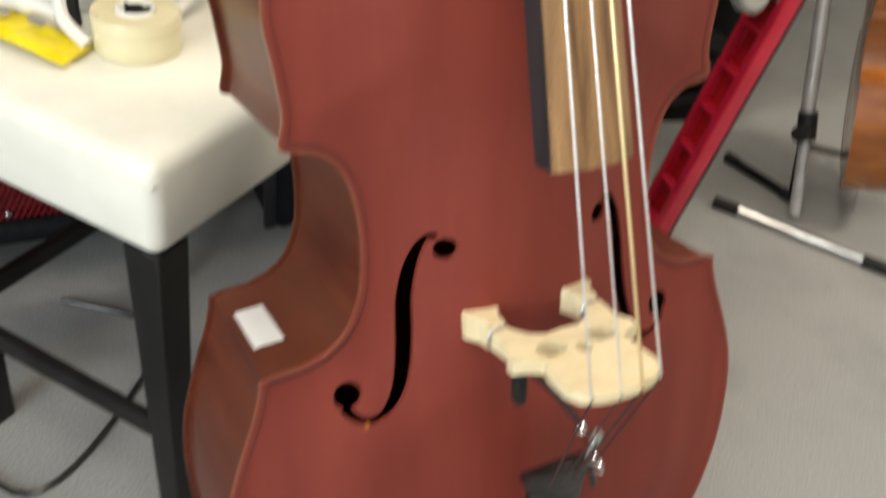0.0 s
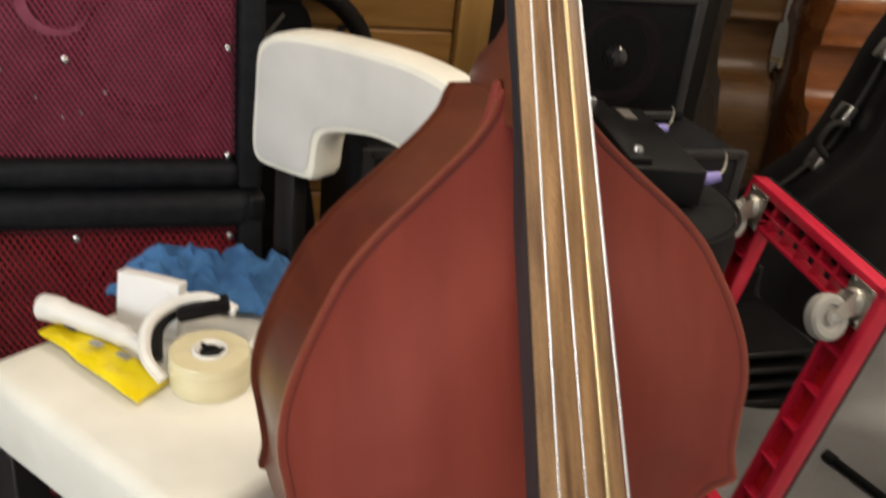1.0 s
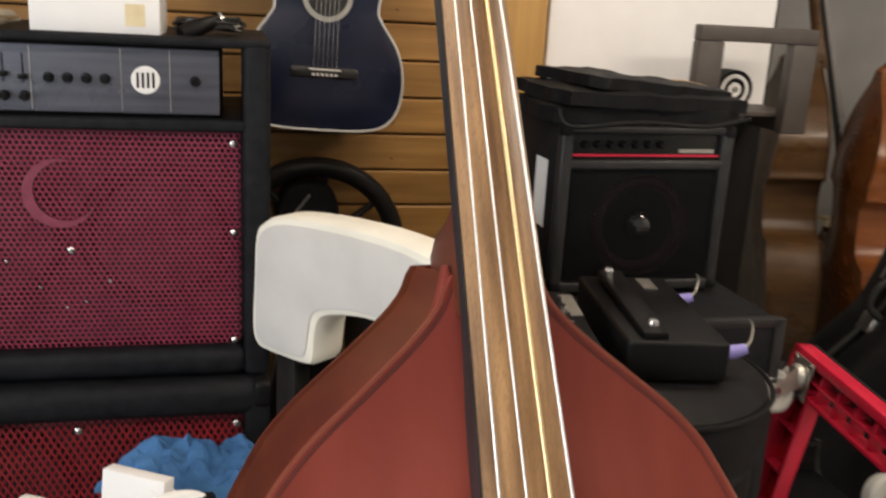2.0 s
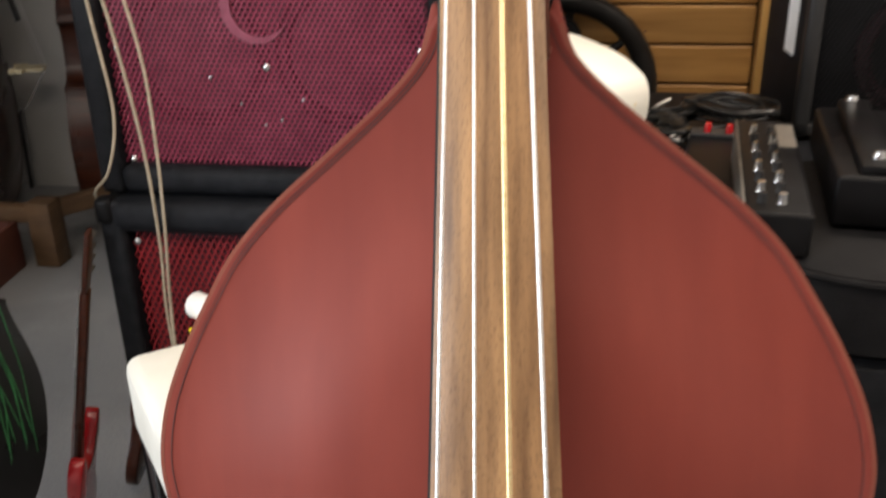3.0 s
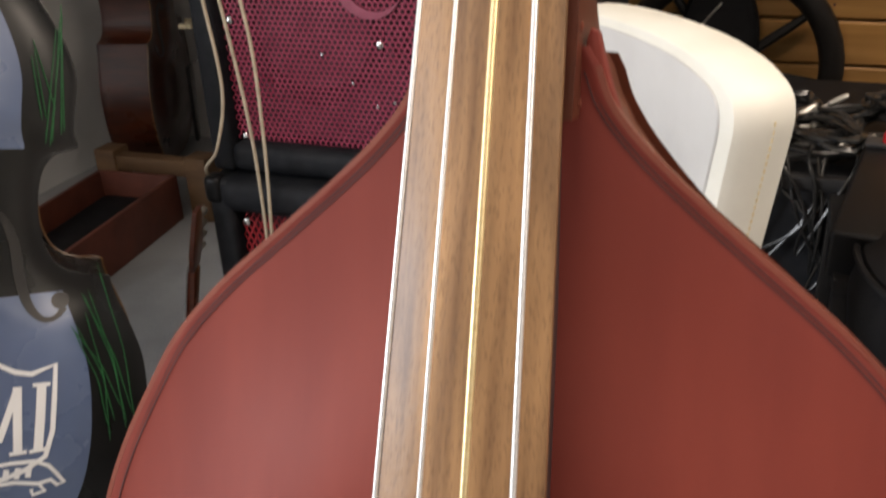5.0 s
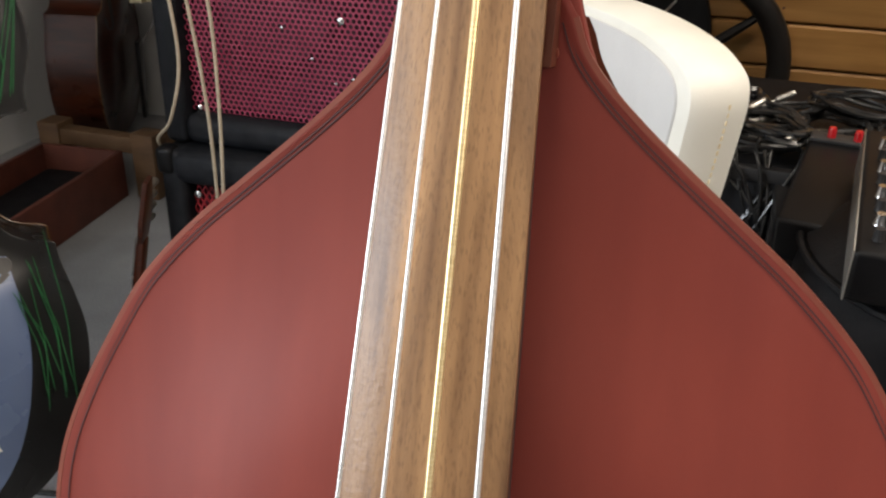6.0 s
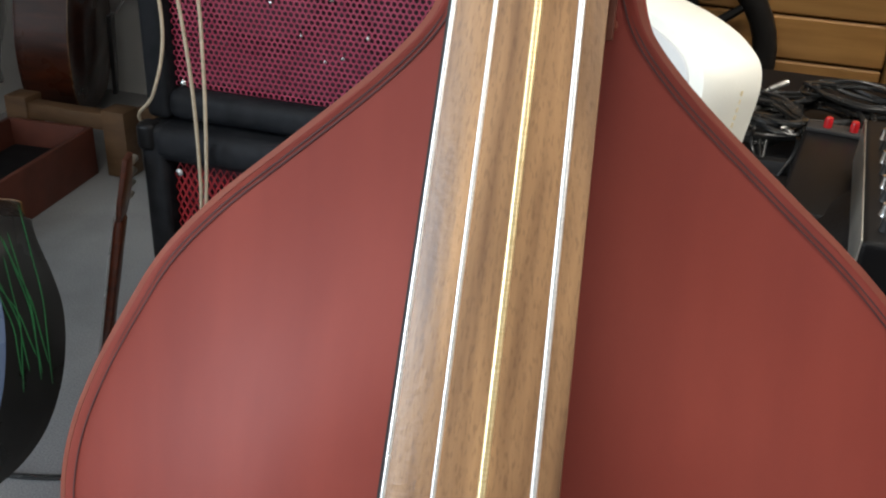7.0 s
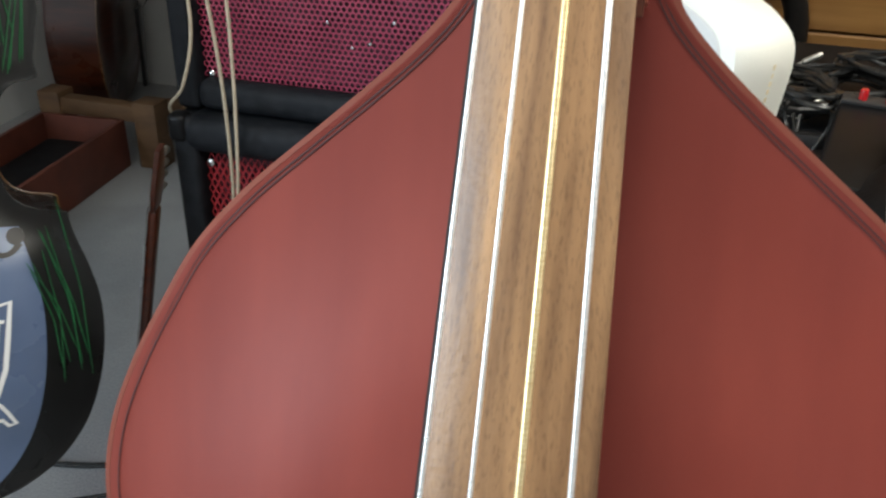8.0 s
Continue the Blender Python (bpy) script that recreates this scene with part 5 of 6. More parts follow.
for y in (0.12, -0.12):
    part("plug", tube([(0.078, y, 0.03), (0.10, y, 0.034), (0.118, y, 0.04)], [0.009, 0.011, 0.008], 12), M_PURPLE, vp, "violet cable plug")
    part("plug_lead", tube(smooth_path([(0.116, y, 0.04), (0.128, y + 0.01, 0.05), (0.14, y + 0.035, 0.062), (0.150, y + 0.07, 0.060)], 6), 0.0018, 6), M_ZINC, vp)
mx = pedal_box("mixer_pedal", pose(0.246, 0.835, 0.925, 5, 0, -6), 0.075, 0.30, 0.055, "black pedal with rows of silver knobs on the stool")
for r in range(2):
    for k in range(8):
        part("knob", lathe([(0, 0.012), (0.0045, 0.012), (0.005, 0.003), (0.006, 0), (0, 0)], 12, pose(-0.018 + 0.022 * r, -0.12 + 0.031 * k, 0.055)), M_STEEL if (k + r) % 2 else M_PLASTIC_GREY, mx)
part("label_plate", box((0.012, 0.05, 0.055), (0.034, 0.13, 0.0565), 0), M_ZINC, mx, smooth=False)
part("side_rail", box((-0.0385, -0.148, 0.0), (-0.0365, 0.148, 0.055), 0.001), M_ZINC, mx)
fp = pedal_box("footswitch_pedal", pose(0.200, 0.99, 0.866, 5, 0, -10), 0.085, 0.26, 0.06, "dark grey footswitch pedal with two red caps")
part("rear_panel", box((-0.041, 0.10, 0.06), (0.041, 0.128, 0.066), 0.002), M_PLASTIC_GREY, fp)
for x in (-0.016, 0.016):
    part("red_cap", lathe([(0, 0.014), (0.0042, 0.0135), (0.0055, 0.010), (0.0055, 0.0), (0, 0)], 14, pose(x, 0.112, 0.066)), M_RED_DARK, fp, "red switch cap")
tb = thing("side_table", pose(0.195, 0.99, 0), "small black table carrying a footswitch pedal", "table")
part("tabletop", box((-0.05, -0.14, 0.846), (0.055, 0.115, 0.865), 0.004), M_BLACKWOOD, tb)
for sx in (-0.038, 0.043):
    for sy in (-0.125, 0.10):
        part("leg", box((sx - 0.01, sy - 0.01, 0), (sx + 0.01, sy + 0.01, 0.847), 0.002), M_BLACKWOOD, tb)


# ---- red platform dolly standing on its end ----
def make_dolly():
    up, across = Vector((0.118, -0.100, 0.988)).normalized(), Vector((0.0067, 0.993, 0.0995))
    across = (across - up * across.dot(up)).normalized()
    w, h, t = 0.46, 0.765, 0.042
    x, foot = -across, Vector((0.79, 0.786, 0.004)) + across * w
    n = x.cross(up)
    m = Matrix(((x.x, up.x, n.x, foot.x), (x.y, up.y, n.y, foot.y), (x.z, up.z, n.z, foot.z), (0, 0, 0, 1)))
    d = thing("platform_dolly", m, "red plastic platform dolly standing on its end", "dolly")
    for lo, hi in (((0, 0, -t), (0.022, h, 0)), ((w - 0.022, 0, -t), (w, h, 0)), ((0, 0, -t), (w, 0.022, 0)), ((0, h - 0.022, -t), (w, h, 0))):
        part("rim", box(lo, hi, 0.004), M_RED_PLASTIC, d)
    for lo, hi in (((0.078, 0.08, -t), (0.088, h - 0.08, -0.006)), ((w - 0.088, 0.08, -t), (w - 0.078, h - 0.08, -0.006)), ((0.02, 0.085, -t), (w - 0.02, 0.095, -0.006)), ((0.02, h - 0.095, -t), (w - 0.02, h - 0.085, -0.006)),
                   ((0.02, 0.05, -t), (w - 0.02, 0.056, -0.008)), ((0.02, h - 0.056, -t), (w - 0.02, h - 0.050, -0.008))):
        part("rail", box(lo, hi, 0.002), M_RED_PLASTIC, d)
    for k in range(7):
        y = 0.10 + 0.098 * k
        part("rib", box((0.02, y, -t), (0.082, y + 0.006, -0.008), 0.001), M_RED_PLASTIC, d)
        part("rib", box((w - 0.082, y, -t), (w - 0.02, y + 0.006, -0.008), 0.001), M_RED_PLASTIC, d)
    for k in range(5):
        x = 0.10 + 0.055 * k
        for y0 in (0.02, h - 0.088):
            part("rib", box((x, y0, -t), (x + 0.006, y0 + 0.068, -0.008), 0.001), M_RED_PLASTIC, d)
    for x0 in (0.02, w - 0.085):
        part("deck_strip", box((x0, 0.02, -t), (x0 + 0.065, h - 0.02, -t + 0.006), 0.001), M_RED_DARK, d, "dark red inner web")
    for lo, hi in (((0.0, 0, -t - 0.008), (w, 0.05, -t - 0.001)), ((0.0, h - 0.05, -t - 0.008), (w, h, -t - 0.001)), ((0, 0.05, -t - 0.008), (0.05, h - 0.05, -t - 0.001)), ((w - 0.05, 0.05, -t - 0.008), (w, h - 0.05, -t - 0.001))):
        part("grip_pad", box(lo, hi, 0.002), M_BLACK_RUBBER, d, "black rubber deck pad")
    for cx in (0.05, w - 0.05):
        for cy in (0.055, h - 0.055):
            c = part("caster", box((cx - 0.034, cy - 0.042, 0.0005), (cx + 0.034, cy + 0.042, 0.004), 0.002), M_ZINC, d, "zinc swivel caster with a grey rubber wheel")
            part("swivel", lathe([(0, 0.004), (0.026, 0.004), (0.028, 0.010), (0.022, 0.020), (0, 0.022)], 20, pose(cx, cy, 0)), M_ZINC, c)
            for sx in (-1, 1):
                bm = prism([(-0.022, 0.018), (0.024, 0.018), (0.044, 0.070), (0.036, 0.082), (0.024, 0.080), (0.012, 0.058)], 0.0025, None)
                bmesh.ops.transform(bm, matrix=pose(cx, cy, 0, 0, 0, -62) @ pose(0, sx * 0.018 - 0.001, 0), verts=bm.verts)
                part("fork", bm, M_ZINC, c, smooth=False)
            wheel_m = pose(cx, cy, 0, 0, 0, -62) @ pose(0.032, 0, 0.066, 90)
            part("wheel", lathe([(0.012, -0.010), (0.022, -0.011), (0.026, -0.015), (0.038, -0.015), (0.044, -0.010), (0.0455, 0), (0.044, 0.010), (0.038, 0.015), (0.026, 0.015), (0.022, 0.011), (0.012, 0.010)], 28, wheel_m), M_RUBBER, c, "grey rubber wheel")
            part("axle", lathe([(0, -0.020), (0.008, -0.020), (0.010, -0.014), (0.014, -0.013), (0.014, 0.013), (0.010, 0.014), (0.008, 0.020), (0, 0.020)], 14, wheel_m), M_STEEL, c)
            for sx in (-1, 1):
                for sy in (-1, 1):
                    part("bolt", lathe([(0, 0.004), (0.005, 0.003), (0.005, 0), (0, 0)], 8, pose(cx + sx * 0.026, cy + sy * 0.034, 0.004)), M_STEEL, c)
    return d


make_dolly()


# ---- further instruments ----
STATIONS_FAR = STATIONS[::2] + [STATIONS[-1]]


def make_bass(name, m, label, top_mat, rib_mat, group, scale=1.0, category="double bass", pin=0.1, two_tone=None):
    """A plainer bass or cello of the same build."""
    b = thing(name, m @ Matrix.Scale(scale, 4), label, category, group)
    bm = plate_bm(-1, 0, 0.005, 0.0)
    if two_tone:
        bm.faces.ensure_lookup_table()
        for f in bm.faces:
            c = f.calc_center_median()
            s = abs(c.x) / max(0.02, half_width(c.z))
            f.material_index = 1 if s > (0.735 if c.z < 0.6 else 0.67) or 0.50 < c.z < 0.748 else 0
    top = part("top_plate", bm, [top_mat, two_tone] if two_tone else top_mat, b)
    for s in (-1, 1):
        bm = prism(f_outline(s), 0.0015)
        for x, zz, r in F_EYES:
            add_lathe(bm, [(0, 0), (r, 0), (r, 0.0015), (0, 0.0015)], 16, pose(s * x, 0.0015, zz, 90))
        bmesh.ops.triangulate(bm, faces=[f for f in bm.faces if len(f.verts) > 4])
        for v in bm.verts:
            v.co.y += -0.0022 - arch(v.co.z, v.co.x / half_width(v.co.z))
        part("f_hole", bm, M_EBONY, top, "black f-shaped opening", smooth=False)
    part("ribs", rib_bm(), rib_mat, b)
    part("back_plate", plate_bm(1, 0.0, 0.005, 0.0, 0.010, rib_depth), rib_mat, b)
    part("back_edge", tube([(u + 0.001, rib_depth(zz), zz) for zz, u in zip(HZ[::3], HU[::3])], 0.003, 5), M_MIDBASS, b)
    part("front_edge", tube([(-u - 0.001, 0.002, zz) for zz, u in zip(HZ[::3], HU[::3])], 0.003, 5), M_MIDBASS, b)
    part("neck", neck_bm(), rib_mat, b)
    part("fingerboard", board_bm(), M_EBONY, b)
    part("bridge", bridge_bm(), M_MAPLE, b, "pale maple bridge")
    tp = prism([(-0.035, 0.38), (0.035, 0.38), (0.018, 0.06), (-0.018, 0.06)], 0.016, pose(0, -0.085, 0), 0.002)
    part("tailpiece", tp, M_EBONY, b)
    for i, x in enumerate(STRING_X):
        part("string", tube([(x * 0.6, -0.10, 0.385), (x, STRING_Y[i], BRIDGE_Z), (STRING_NUT[i], 0.0605, 1.60)], 0.0014, 6), M_STRING, b)
    part("pegbox", box((-0.026, 0.100, 1.605), (0.026, 0.150, 1.80), 0.012, 3), rib_mat, b)
    part("scroll", lathe([(0, -0.03), (0.03, -0.03), (0.036, -0.02), (0.024, 0), (0.036, 0.02), (0.03, 0.03), (0, 0.03)], 20, pose(0, 0.14, 1.835, 0, 90, 0)), rib_mat, b)
    part("endpin", tube([(0, 0.10, 0.004), (0, 0.10, -0.02), (0, 0.10, -0.022), (0, 0.10, -pin / scale)], [0.014, 0.014, 0.005, 0.005], 10), M_STEEL, b)
    return b


blue = make_bass("double_bass", pose(-1.082, 0.614, 0.257, -14.4, 9.8, 44.0), "blue-grey and black double bass with green pinstripes", M_BLUE_TOP, M_BLACK_GLOSS, "", 0.924, pin=0.255, two_tone=M_BLACK_GLOSS)
rng = random.Random(11)


def on_top(u, zz, lift=0.0025):
    return (u, -arch(zz, u / (half_width(zz) + 0.004)) - lift, zz)


for zc, span, uc in ((0.365, 0.125, 0.268), (0.865, 0.085, 0.196)):
    for s in (-1, 1):
        for k in range(8):
            a, b = rng.uniform(-0.026, 0.026), rng.uniform(-0.026, 0.026)
            pts = [on_top(s * (uc + a * (1 - t) * 1.0 + b * t + (0.055 * (t - 0.5) - 0.02 * abs(t - 0.5)) * (zc < 0.5)), zc + span * (1.0 + 0.35 * a / 0.026) * 1.9 * (0.5 - t) + b) for t in np.linspace(0, 1, 5)]
            part("pinstripe", tube(smooth_path(pts, 3), [0.0004] + [0.0011] * (len(smooth_path(pts, 3)) - 2) + [0.0004], 5), M_GREEN, blue, "green painted pinstripe")


def painted(name, line, w, label, closed=False):
    """A flat painted stroke of half width w that follows the swell of the top."""
    bm = bmesh.new()
    rows = []
    n = len(line)
    for k in range(n):
        a, b = line[(k - 1) % n if closed else max(0, k - 1)], line[(k + 1) % n if closed else min(n - 1, k + 1)]
        d = Vector((b[0] - a[0], b[1] - a[1])).normalized()
        u, zz = line[k]
        rows.append([bm.verts.new(on_top(u + q * d.y, zz - q * d.x, lift)) for q, lift in ((-w, 0.001), (-w, 0.003), (w, 0.003), (w, 0.001))])
    for k in range(n if closed else n - 1):
        p, q = rows[k], rows[(k + 1) % n]
        for i in range(3):
            bm.faces.new((p[i], q[i], q[i + 1], p[i + 1]))
    bmesh.ops.recalc_face_normals(bm, faces=bm.faces)
    part(name, bm, M_WHITE_CARD, blue, label, smooth=False)


half_shield = [(0.0, 0.372), (0.045, 0.380), (0.090, 0.390), (0.115, 0.374), (0.140, 0.367), (0.179, 0.379), (0.174, 0.320), (0.168, 0.262), (0.154, 0.216), (0.120, 0.196), (0.060, 0.178), (0.0, 0.170)]
painted("emblem_outline", half_shield + [(-u, zz) for u, zz in half_shield[-2:0:-1]], 0.0042, "white painted shield outline", True)
for line, w in (([(0.155, 0.345), (0.150, 0.29), (0.143, 0.230)], 0.0075), ([(0.141, 0.347), (0.169, 0.346)], 0.003), ([(0.129, 0.229), (0.157, 0.230)], 0.003), ([(0.117, 0.348), (0.114, 0.29), (0.111, 0.230)], 0.007),
                ([(0.098, 0.230), (0.125, 0.230)], 0.003), ([(0.117, 0.345), (0.100, 0.30), (0.083, 0.255)], 0.0055), ([(0.083, 0.255), (0.066, 0.30), (0.050, 0.345)], 0.004), ([(0.050, 0.345), (0.050, 0.230)], 0.004)):
    painted("emblem_bar", line, w, "white painted bar")
for line in ([(0.0, 0.205), (0.06, 0.212), (0.100, 0.213), (0.136, 0.210), (0.158, 0.198), (0.168, 0.184), (0.182, 0.160), (0.170, 0.158), (0.160, 0.170), (0.140, 0.166)], [(0.0, 0.166), (0.06, 0.175), (0.10, 0.176), (0.14, 0.166), (0.150, 0.150), (0.130, 0.146), (0.128, 0.158)]):
    painted("emblem_ribbon", line, 0.0032, "white painted ribbon line")
for u in (0.088, 0.106, 0.124):
    painted("emblem_bar", [(u, 0.182), (u + 0.004, 0.203)], 0.0045, "white painted bar")

make_bass("double_bass", pose(-2.29, 2.93, 0.055, 2.2, 1.0, 112), "dark brown double bass standing in a wooden cradle", M_DARKBASS, M_DARKBASS, "basses in the cradle", pin=0.05)
make_bass("double_bass", pose(-1.78, 3.02, 0.055, 2.2, 1.0, 112), "dark brown double bass standing in a wooden cradle", M_DARKBASS, M_DARKBASS, "basses in the cradle", pin=0.05)
make_bass("double_bass", pose(1.925, 2.625, 0.15, -3, 0, 70), "brown double bass standing on its end pin", M_DARKBASS, M_MIDBASS, "basses along the wall", pin=0.145)
make_bass("double_bass", pose(2.08, 2.28, 0.14, -3, 0, 68), "orange-brown double bass standing on its end pin", M_DARKBASS, M_AMBER, "basses along the wall", pin=0.135)
make_bass("double_bass", pose(2.50, 2.83, 0.10, -3, 0, 139), "dark red-brown double bass standing behind the others", M_RIB, M_DARKBASS, "basses along the wall")
make_bass("cello", pose(1.555, 0.80, 0.115, -12, 0, 45), "orange varnished cello on a silver stand", M_ORANGE, M_ORANGE, "", 0.63, "cello", pin=0.112)

cr = thing("instrument_cradle", pose(0, 0, 0), "raw wooden floor cradle holding dark basses", "cradle")
for a, b, w in (((-2.27, 2.475), (-1.86, 2.475), 0.03), ((-1.87, 2.50), (-1.37, 3.20), 0.03)):
    ang = math.degrees(math.atan2(b[1] - a[1], b[0] - a[0]))
    ln = math.hypot(b[0] - a[0], b[1] - a[1])
    part("beam", box((0, -w, 0.165), (ln, w, 0.225), 0.006, m=pose(a[0], a[1], 0, 0, 0, ang)), M_PLAIN_WOOD, cr)
for x, y in ((-1.865, 2.48), (-2.26, 2.48), (-1.40, 3.13)):
    part("post", box((x - 0.045, y - 0.045, 0), (x + 0.045, y + 0.045, 0.245), 0.006), M_PLAIN_WOOD, cr)
crate = thing("crate", pose(-2.085, 2.06, 0, 0, 0, 5), "open red-brown wooden crate with a dark block inside", "crate")
for lo, hi in (((-0.165, -0.37, 0), (-0.147, 0.37, 0.175)), ((0.147, -0.37, 0), (0.165, 0.37, 0.175)), ((-0.147, -0.37, 0), (0.147, -0.352, 0.175)), ((-0.147, 0.352, 0), (0.147, 0.37, 0.175)), ((-0.147, -0.352, 0), (0.147, 0.352, 0.012))):
    part("board", box(lo, hi, 0.003), M_RUST, crate)
# plain black block gives the crate its dark inside
part("dark_block", box((-0.142, -0.347, 0.013), (0.142, 0.347, 0.09), 0.02, 3), M_CLOTH_BLACK, crate)


def make_electric(name, m, label, mat, neck_mat):
    g = thing(name, m @ Matrix.Scale(0.66, 4), label, "electric guitar", "guitars beside the cabinet")
    o = [(0, 0), (0.11, 0.005), (0.165, 0.06), (0.165, 0.14), (0.125, 0.21), (0.12, 0.26), (0.15, 0.32), (0.155, 0.39), (0.125, 0.43), (0.085, 0.41), (0.05, 0.35), (0.03, 0.33), (-0.03, 0.33), (-0.06, 0.36), (-0.095, 0.42), (-0.13, 0.44), (-0.16, 0.39), (-0.15, 0.32), (-0.12, 0.26), (-0.125, 0.20), (-0.165, 0.13), (-0.165, 0.06), (-0.11, 0.005)]
    o = [(v.x, v.z) for v in smooth_path([(x, 0, zz) for x, zz in o], 3, True)]
    part("body", prism(o, 0.042, None, 0.008), mat, g)
    part("neck", box((-0.027, -0.006, 0.30), (0.027, 0.018, 0.92), 0.008), neck_mat, g)
    part("headstock", prism([(-0.03, 0.92), (0.03, 0.92), (0.045, 0.98), (0.03, 1.10), (-0.02, 1.10), (-0.05, 1.0)], 0.014, None, 0.003), neck_mat, g)
    part("bridge", box((-0.04, -0.012, 0.10), (0.04, 0.0, 0.13), 0.003), M_STEEL, g)
    for y in (0.18, 0.26):
        part("pickup", box((-0.042, -0.008, y), (0.042, 0.0, y + 0.03), 0.003), M_PLASTIC, g)
    for k in range(4):
        x = -0.015 + 0.01 * k
        part("string", tube([(x, -0.013, 0.115), (x * 0.8, -0.012, 0.92)], 0.0008, 5), M_STEEL, g)
        part("tuner", tube([(-0.03, 0.007, 0.95 + 0.035 * k), (-0.075, 0.007, 0.955 + 0.035 * k)], [0.004, 0.011], 8), M_ZINC, g)
    return g


make_electric("electric_guitar", pose(-1.005, 1.06, 0.03, -12, 2, -72), "red electric guitar leaning beside the speaker cabinet", M_RED_DARK, M_DARKBASS)
make_electric("electric_guitar", pose(-1.00, 1.34, 0.03, -12, 2, -78), "dark brown electric guitar leaning beside the cabinet", M_DARKBASS, M_BLACKWOOD)

# silver stand of the cello
cs = thing("instrument_stand", pose(0, 0, 0), "silver tubular instrument stand with black rubber feet", "stand")
part("pole", tube([(1.305, 0.83, 0.02), (1.315, 0.91, 0.24)], 0.014, 12), M_SILVER, cs)
part("pole", tube([(1.315, 0.91, 0.22), (1.345, 1.085, 0.68)], 0.018, 12), M_SILVER, cs, "wider grey tube")
part("pole", tube([(1.345, 1.085, 0.66), (1.36, 1.25, 1.12)], 0.010, 12), M_SILVER, cs)
part("collar", tube([(1.313, 0.895, 0.205), (1.317, 0.925, 0.27)], 0.024, 14), M_PLASTIC_GREY, cs)
part("wing_knob", tube([(1.30, 0.89, 0.24), (1.255, 0.875, 0.24)], [0.006, 0.022], 10), M_PLASTIC_GREY, cs)
part("rear_pole", tube([(1.36, 0.90, 0.02), (1.372, 0.97, 0.24), (1.385, 1.10, 0.60), (1.365, 1.14, 0.72)], 0.011, 10), M_PLASTIC, cs)
for a, b, mat in ((Vector((1.135, 0.935, 0.016)), Vector((1.385, 0.585, 0.016)), M_STEEL), (Vector((1.36, 0.905, 0.016)), Vector((1.315, 1.115, 0.016)), M_PLASTIC)):
    part("foot_tube", tube([a, b], 0.013, 12), mat, cs)
    part("rubber_end", tube([a - (b - a) * 0.02, a + (b - a) * 0.13], 0.0158, 12), M_BLACK_RUBBER, cs)
    part("rubber_end", tube([b - (b - a) * 0.13, b + (b - a) * 0.02], 0.0158, 12), M_BLACK_RUBBER, cs)
part("link", tube([(1.305, 0.83, 0.03), (1.34, 0.87, 0.03), (1.36, 0.90, 0.03)], 0.009, 10), M_PLASTIC, cs)
for zz, yy in ((0.19, 0.90), (0.56, 1.03)):
    part("support_arm", tube(smooth_path([(1.31, yy, zz), (1.38, yy - 0.06, zz), (1.48, yy - 0.10, zz), (1.52, yy - 0.02, zz)], 5), 0.008, 8), M_BLACK_RUBBER, cs)

# black hard case leaning behind the dolly
hc = thing("instrument_case", pose(1.20, 1.50, 0.0, -4, 25, -12), "black moulded hard case with chrome latches", "case")
o = guitar_outline(0.50, 1.30)
part("shell", prism(o, 0.15, None, 0.03), M_PLASTIC, hc)
part("lid", prism(o, 0.13, pose(0, -0.135, 0), 0.03), M_PLASTIC, hc)
part("valance", tube([(x * 1.005, 0.004, zz) for x, zz in o], 0.006, 6, True), M_PLASTIC_GREY, hc)
for x, zz in ((-0.178, 0.84), (-0.19, 1.03), (-0.16, 0.70), (-0.235, 0.30)):
    lt = part("latch", box((x - 0.022, -0.03, zz - 0.028), (x + 0.008, 0.03, zz + 0.028), 0.006, 3), M_STEEL, hc, "bright chrome latch")
part("handle", tube(smooth_path([(-0.17, -0.03, 0.72), (-0.215, -0.03, 0.74), (-0.215, -0.03, 0.80), (-0.175, -0.03, 0.82)], 5), 0.010, 8), M_BLACK_RUBBER, hc)

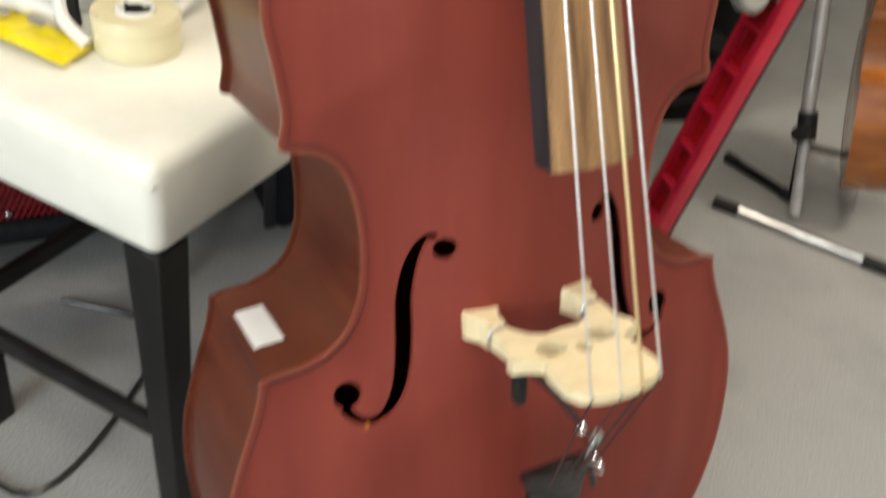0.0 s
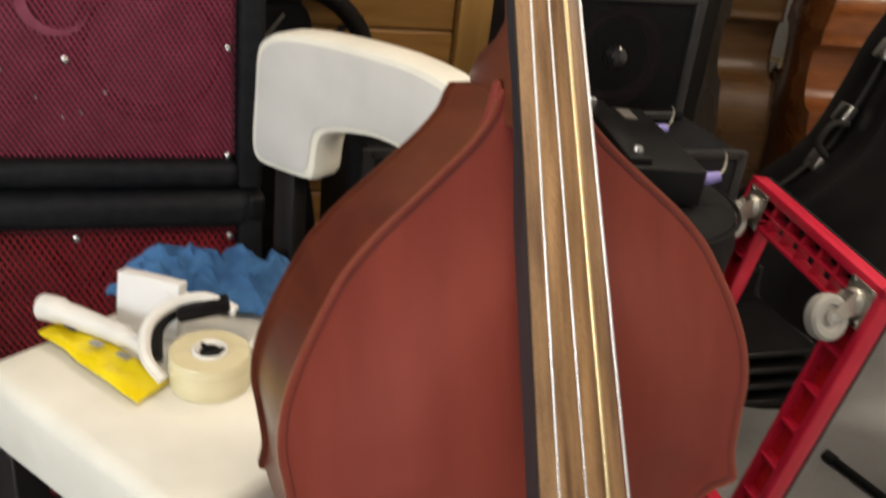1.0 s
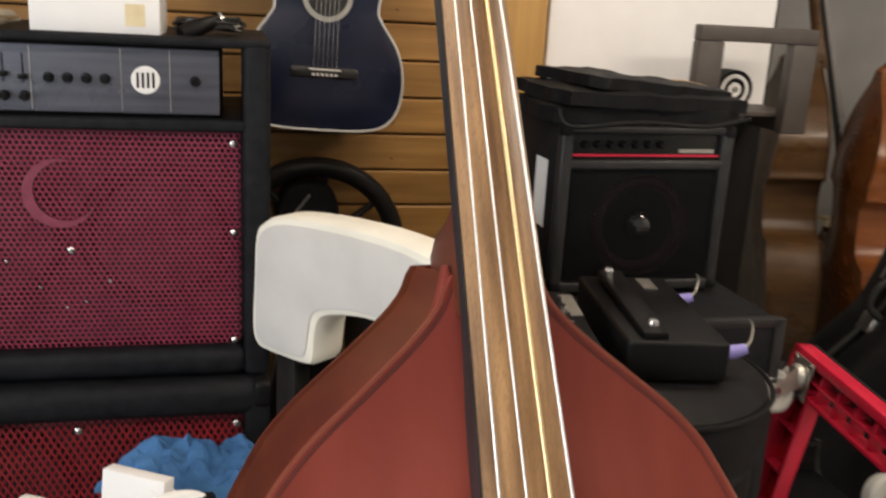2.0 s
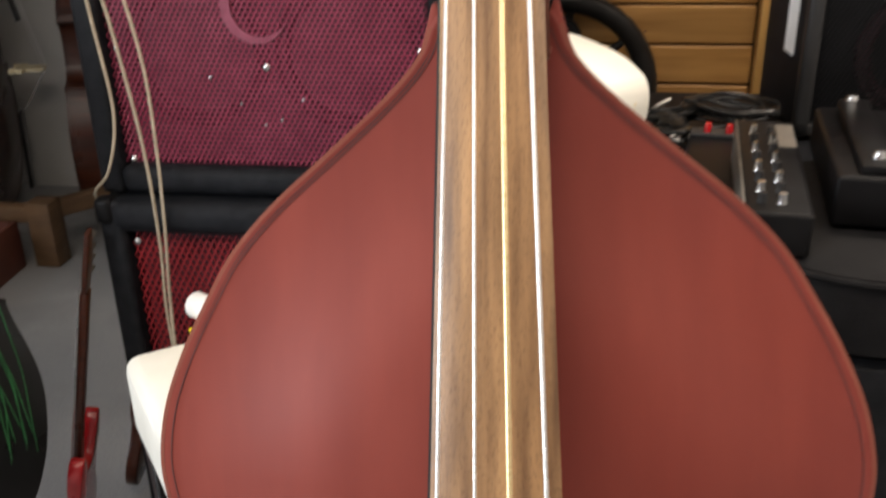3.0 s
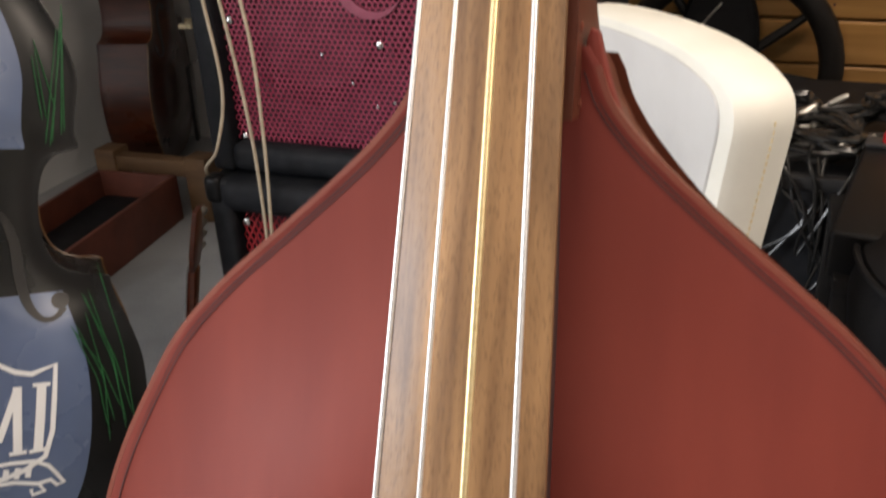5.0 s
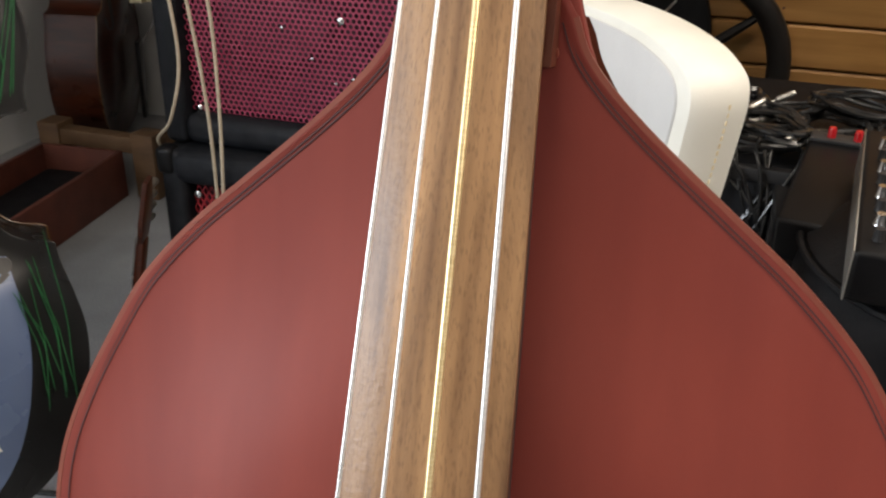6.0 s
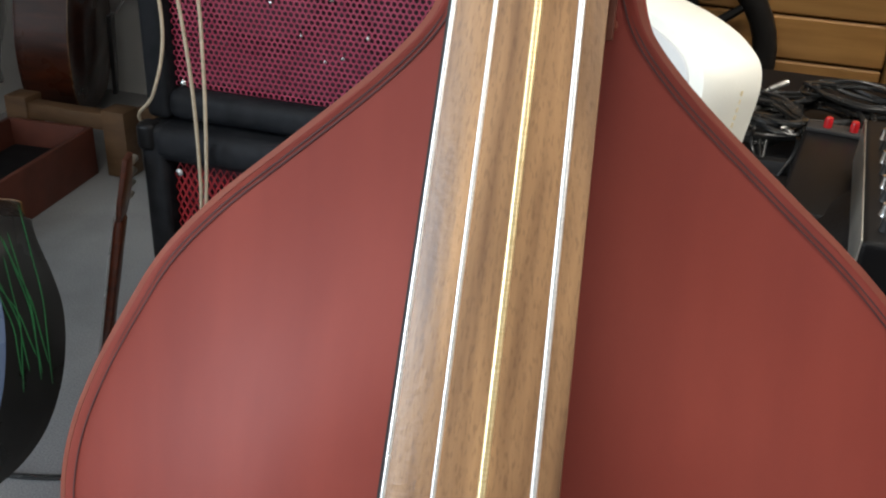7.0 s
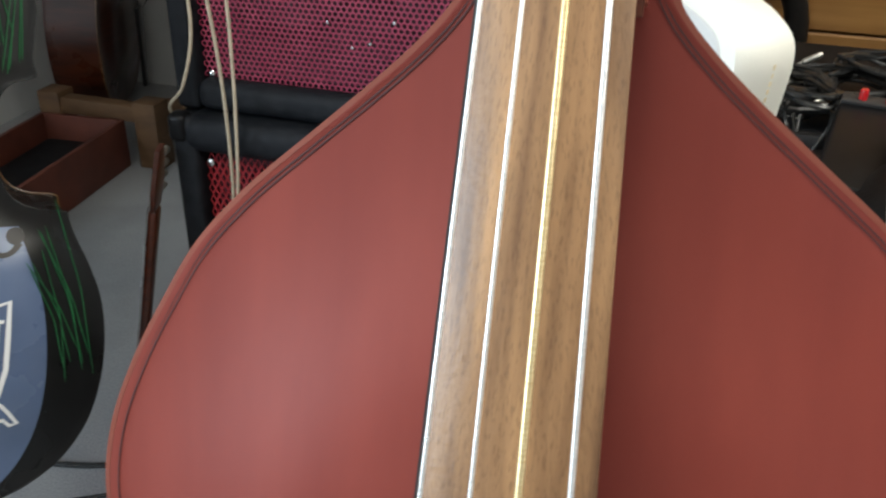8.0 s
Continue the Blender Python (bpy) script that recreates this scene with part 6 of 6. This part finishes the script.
# stacked black chairs in the gap behind the dolly
for k in range(4):
    ch = thing("stacking_chair", pose(0.955, 1.16, 0.045 * k, 0, 0, 0) @ Matrix.Scale(0.68, 4), "black stacking chair with dark tubular frame in a stack", "chair", "stacked chairs")
    part("seat", box((-0.2, -0.2, 0.40), (0.2, 0.2, 0.425), 0.012, 3), M_PLASTIC, ch)
    part("backrest", box((-0.19, 0.19, 0.45), (0.19, 0.21, 0.53), 0.010, 3), M_PLASTIC, ch)
    for sx in (-1, 1):
        part("frame", tube(smooth_path([(sx * 0.215, -0.22, 0.0), (sx * 0.21, -0.20, 0.385), (sx * 0.21, 0.17, 0.385), (sx * 0.2, 0.215, 0.53)], 4), 0.010, 8), M_PLASTIC_GREY, ch, "dark tubular frame")
        part("leg", tube([(sx * 0.215, 0.22, 0.0), (sx * 0.21, 0.16, 0.385)], 0.010, 8), M_PLASTIC_GREY, ch)

# carton and grey rack frame behind the practice amplifier
ct = thing("tall_carton", pose(0.70, 1.72, 0, 0, 0, -4), "plain brown cardboard carton standing on its end", "carton")
part("body", box((-0.17, -0.07, 0), (0.17, 0.07, 1.285), 0.003), M_TAN_CARD, ct)
part("tape_strip", box((-0.025, -0.0715, 0.6), (0.025, -0.0702, 1.284), 0), M_TAPE, ct, "strip of clear tape", smooth=False)
rk = thing("wall_rack", pose(0.945, 1.80, 1.15), "dark grey metal rack frame fixed high on the partition", "rack")
for x in (0.0, 0.27):
    part("upright", box((x - 0.036, -0.02, 0), (x + 0.036, 0.02, 0.235), 0.005), M_RACK, rk)
    part("arm", box((x - 0.020, 0.018, 0.0), (x + 0.020, 0.202, 0.04), 0.004), M_RACK, rk)
part("top_rail", box((-0.036, -0.02, 0.235), (0.306, 0.02, 0.275), 0.005), M_RACK, rk)
part("shelf", box((-0.03, 0.022, 0.041), (0.30, 0.200, 0.055), 0.002), M_RACK, rk)
roll = thing("strap_roll", pose(1.06, 1.87, 1.205), "black and white coiled strap roll on the rack shelf", "strap")
for q in range(4):
    r = 0.052 - 0.011 * q
    part("coil", lathe([(r - 0.009, 0.0), (r, 0.0), (r + 0.001, 0.03), (r, 0.06), (r - 0.009, 0.06), (r - 0.009, 0.0)], 28, pose(0, 0.03, 0.053, 90)), M_WHITE_PLASTIC if q % 2 else M_CLOTH_BLACK, roll)
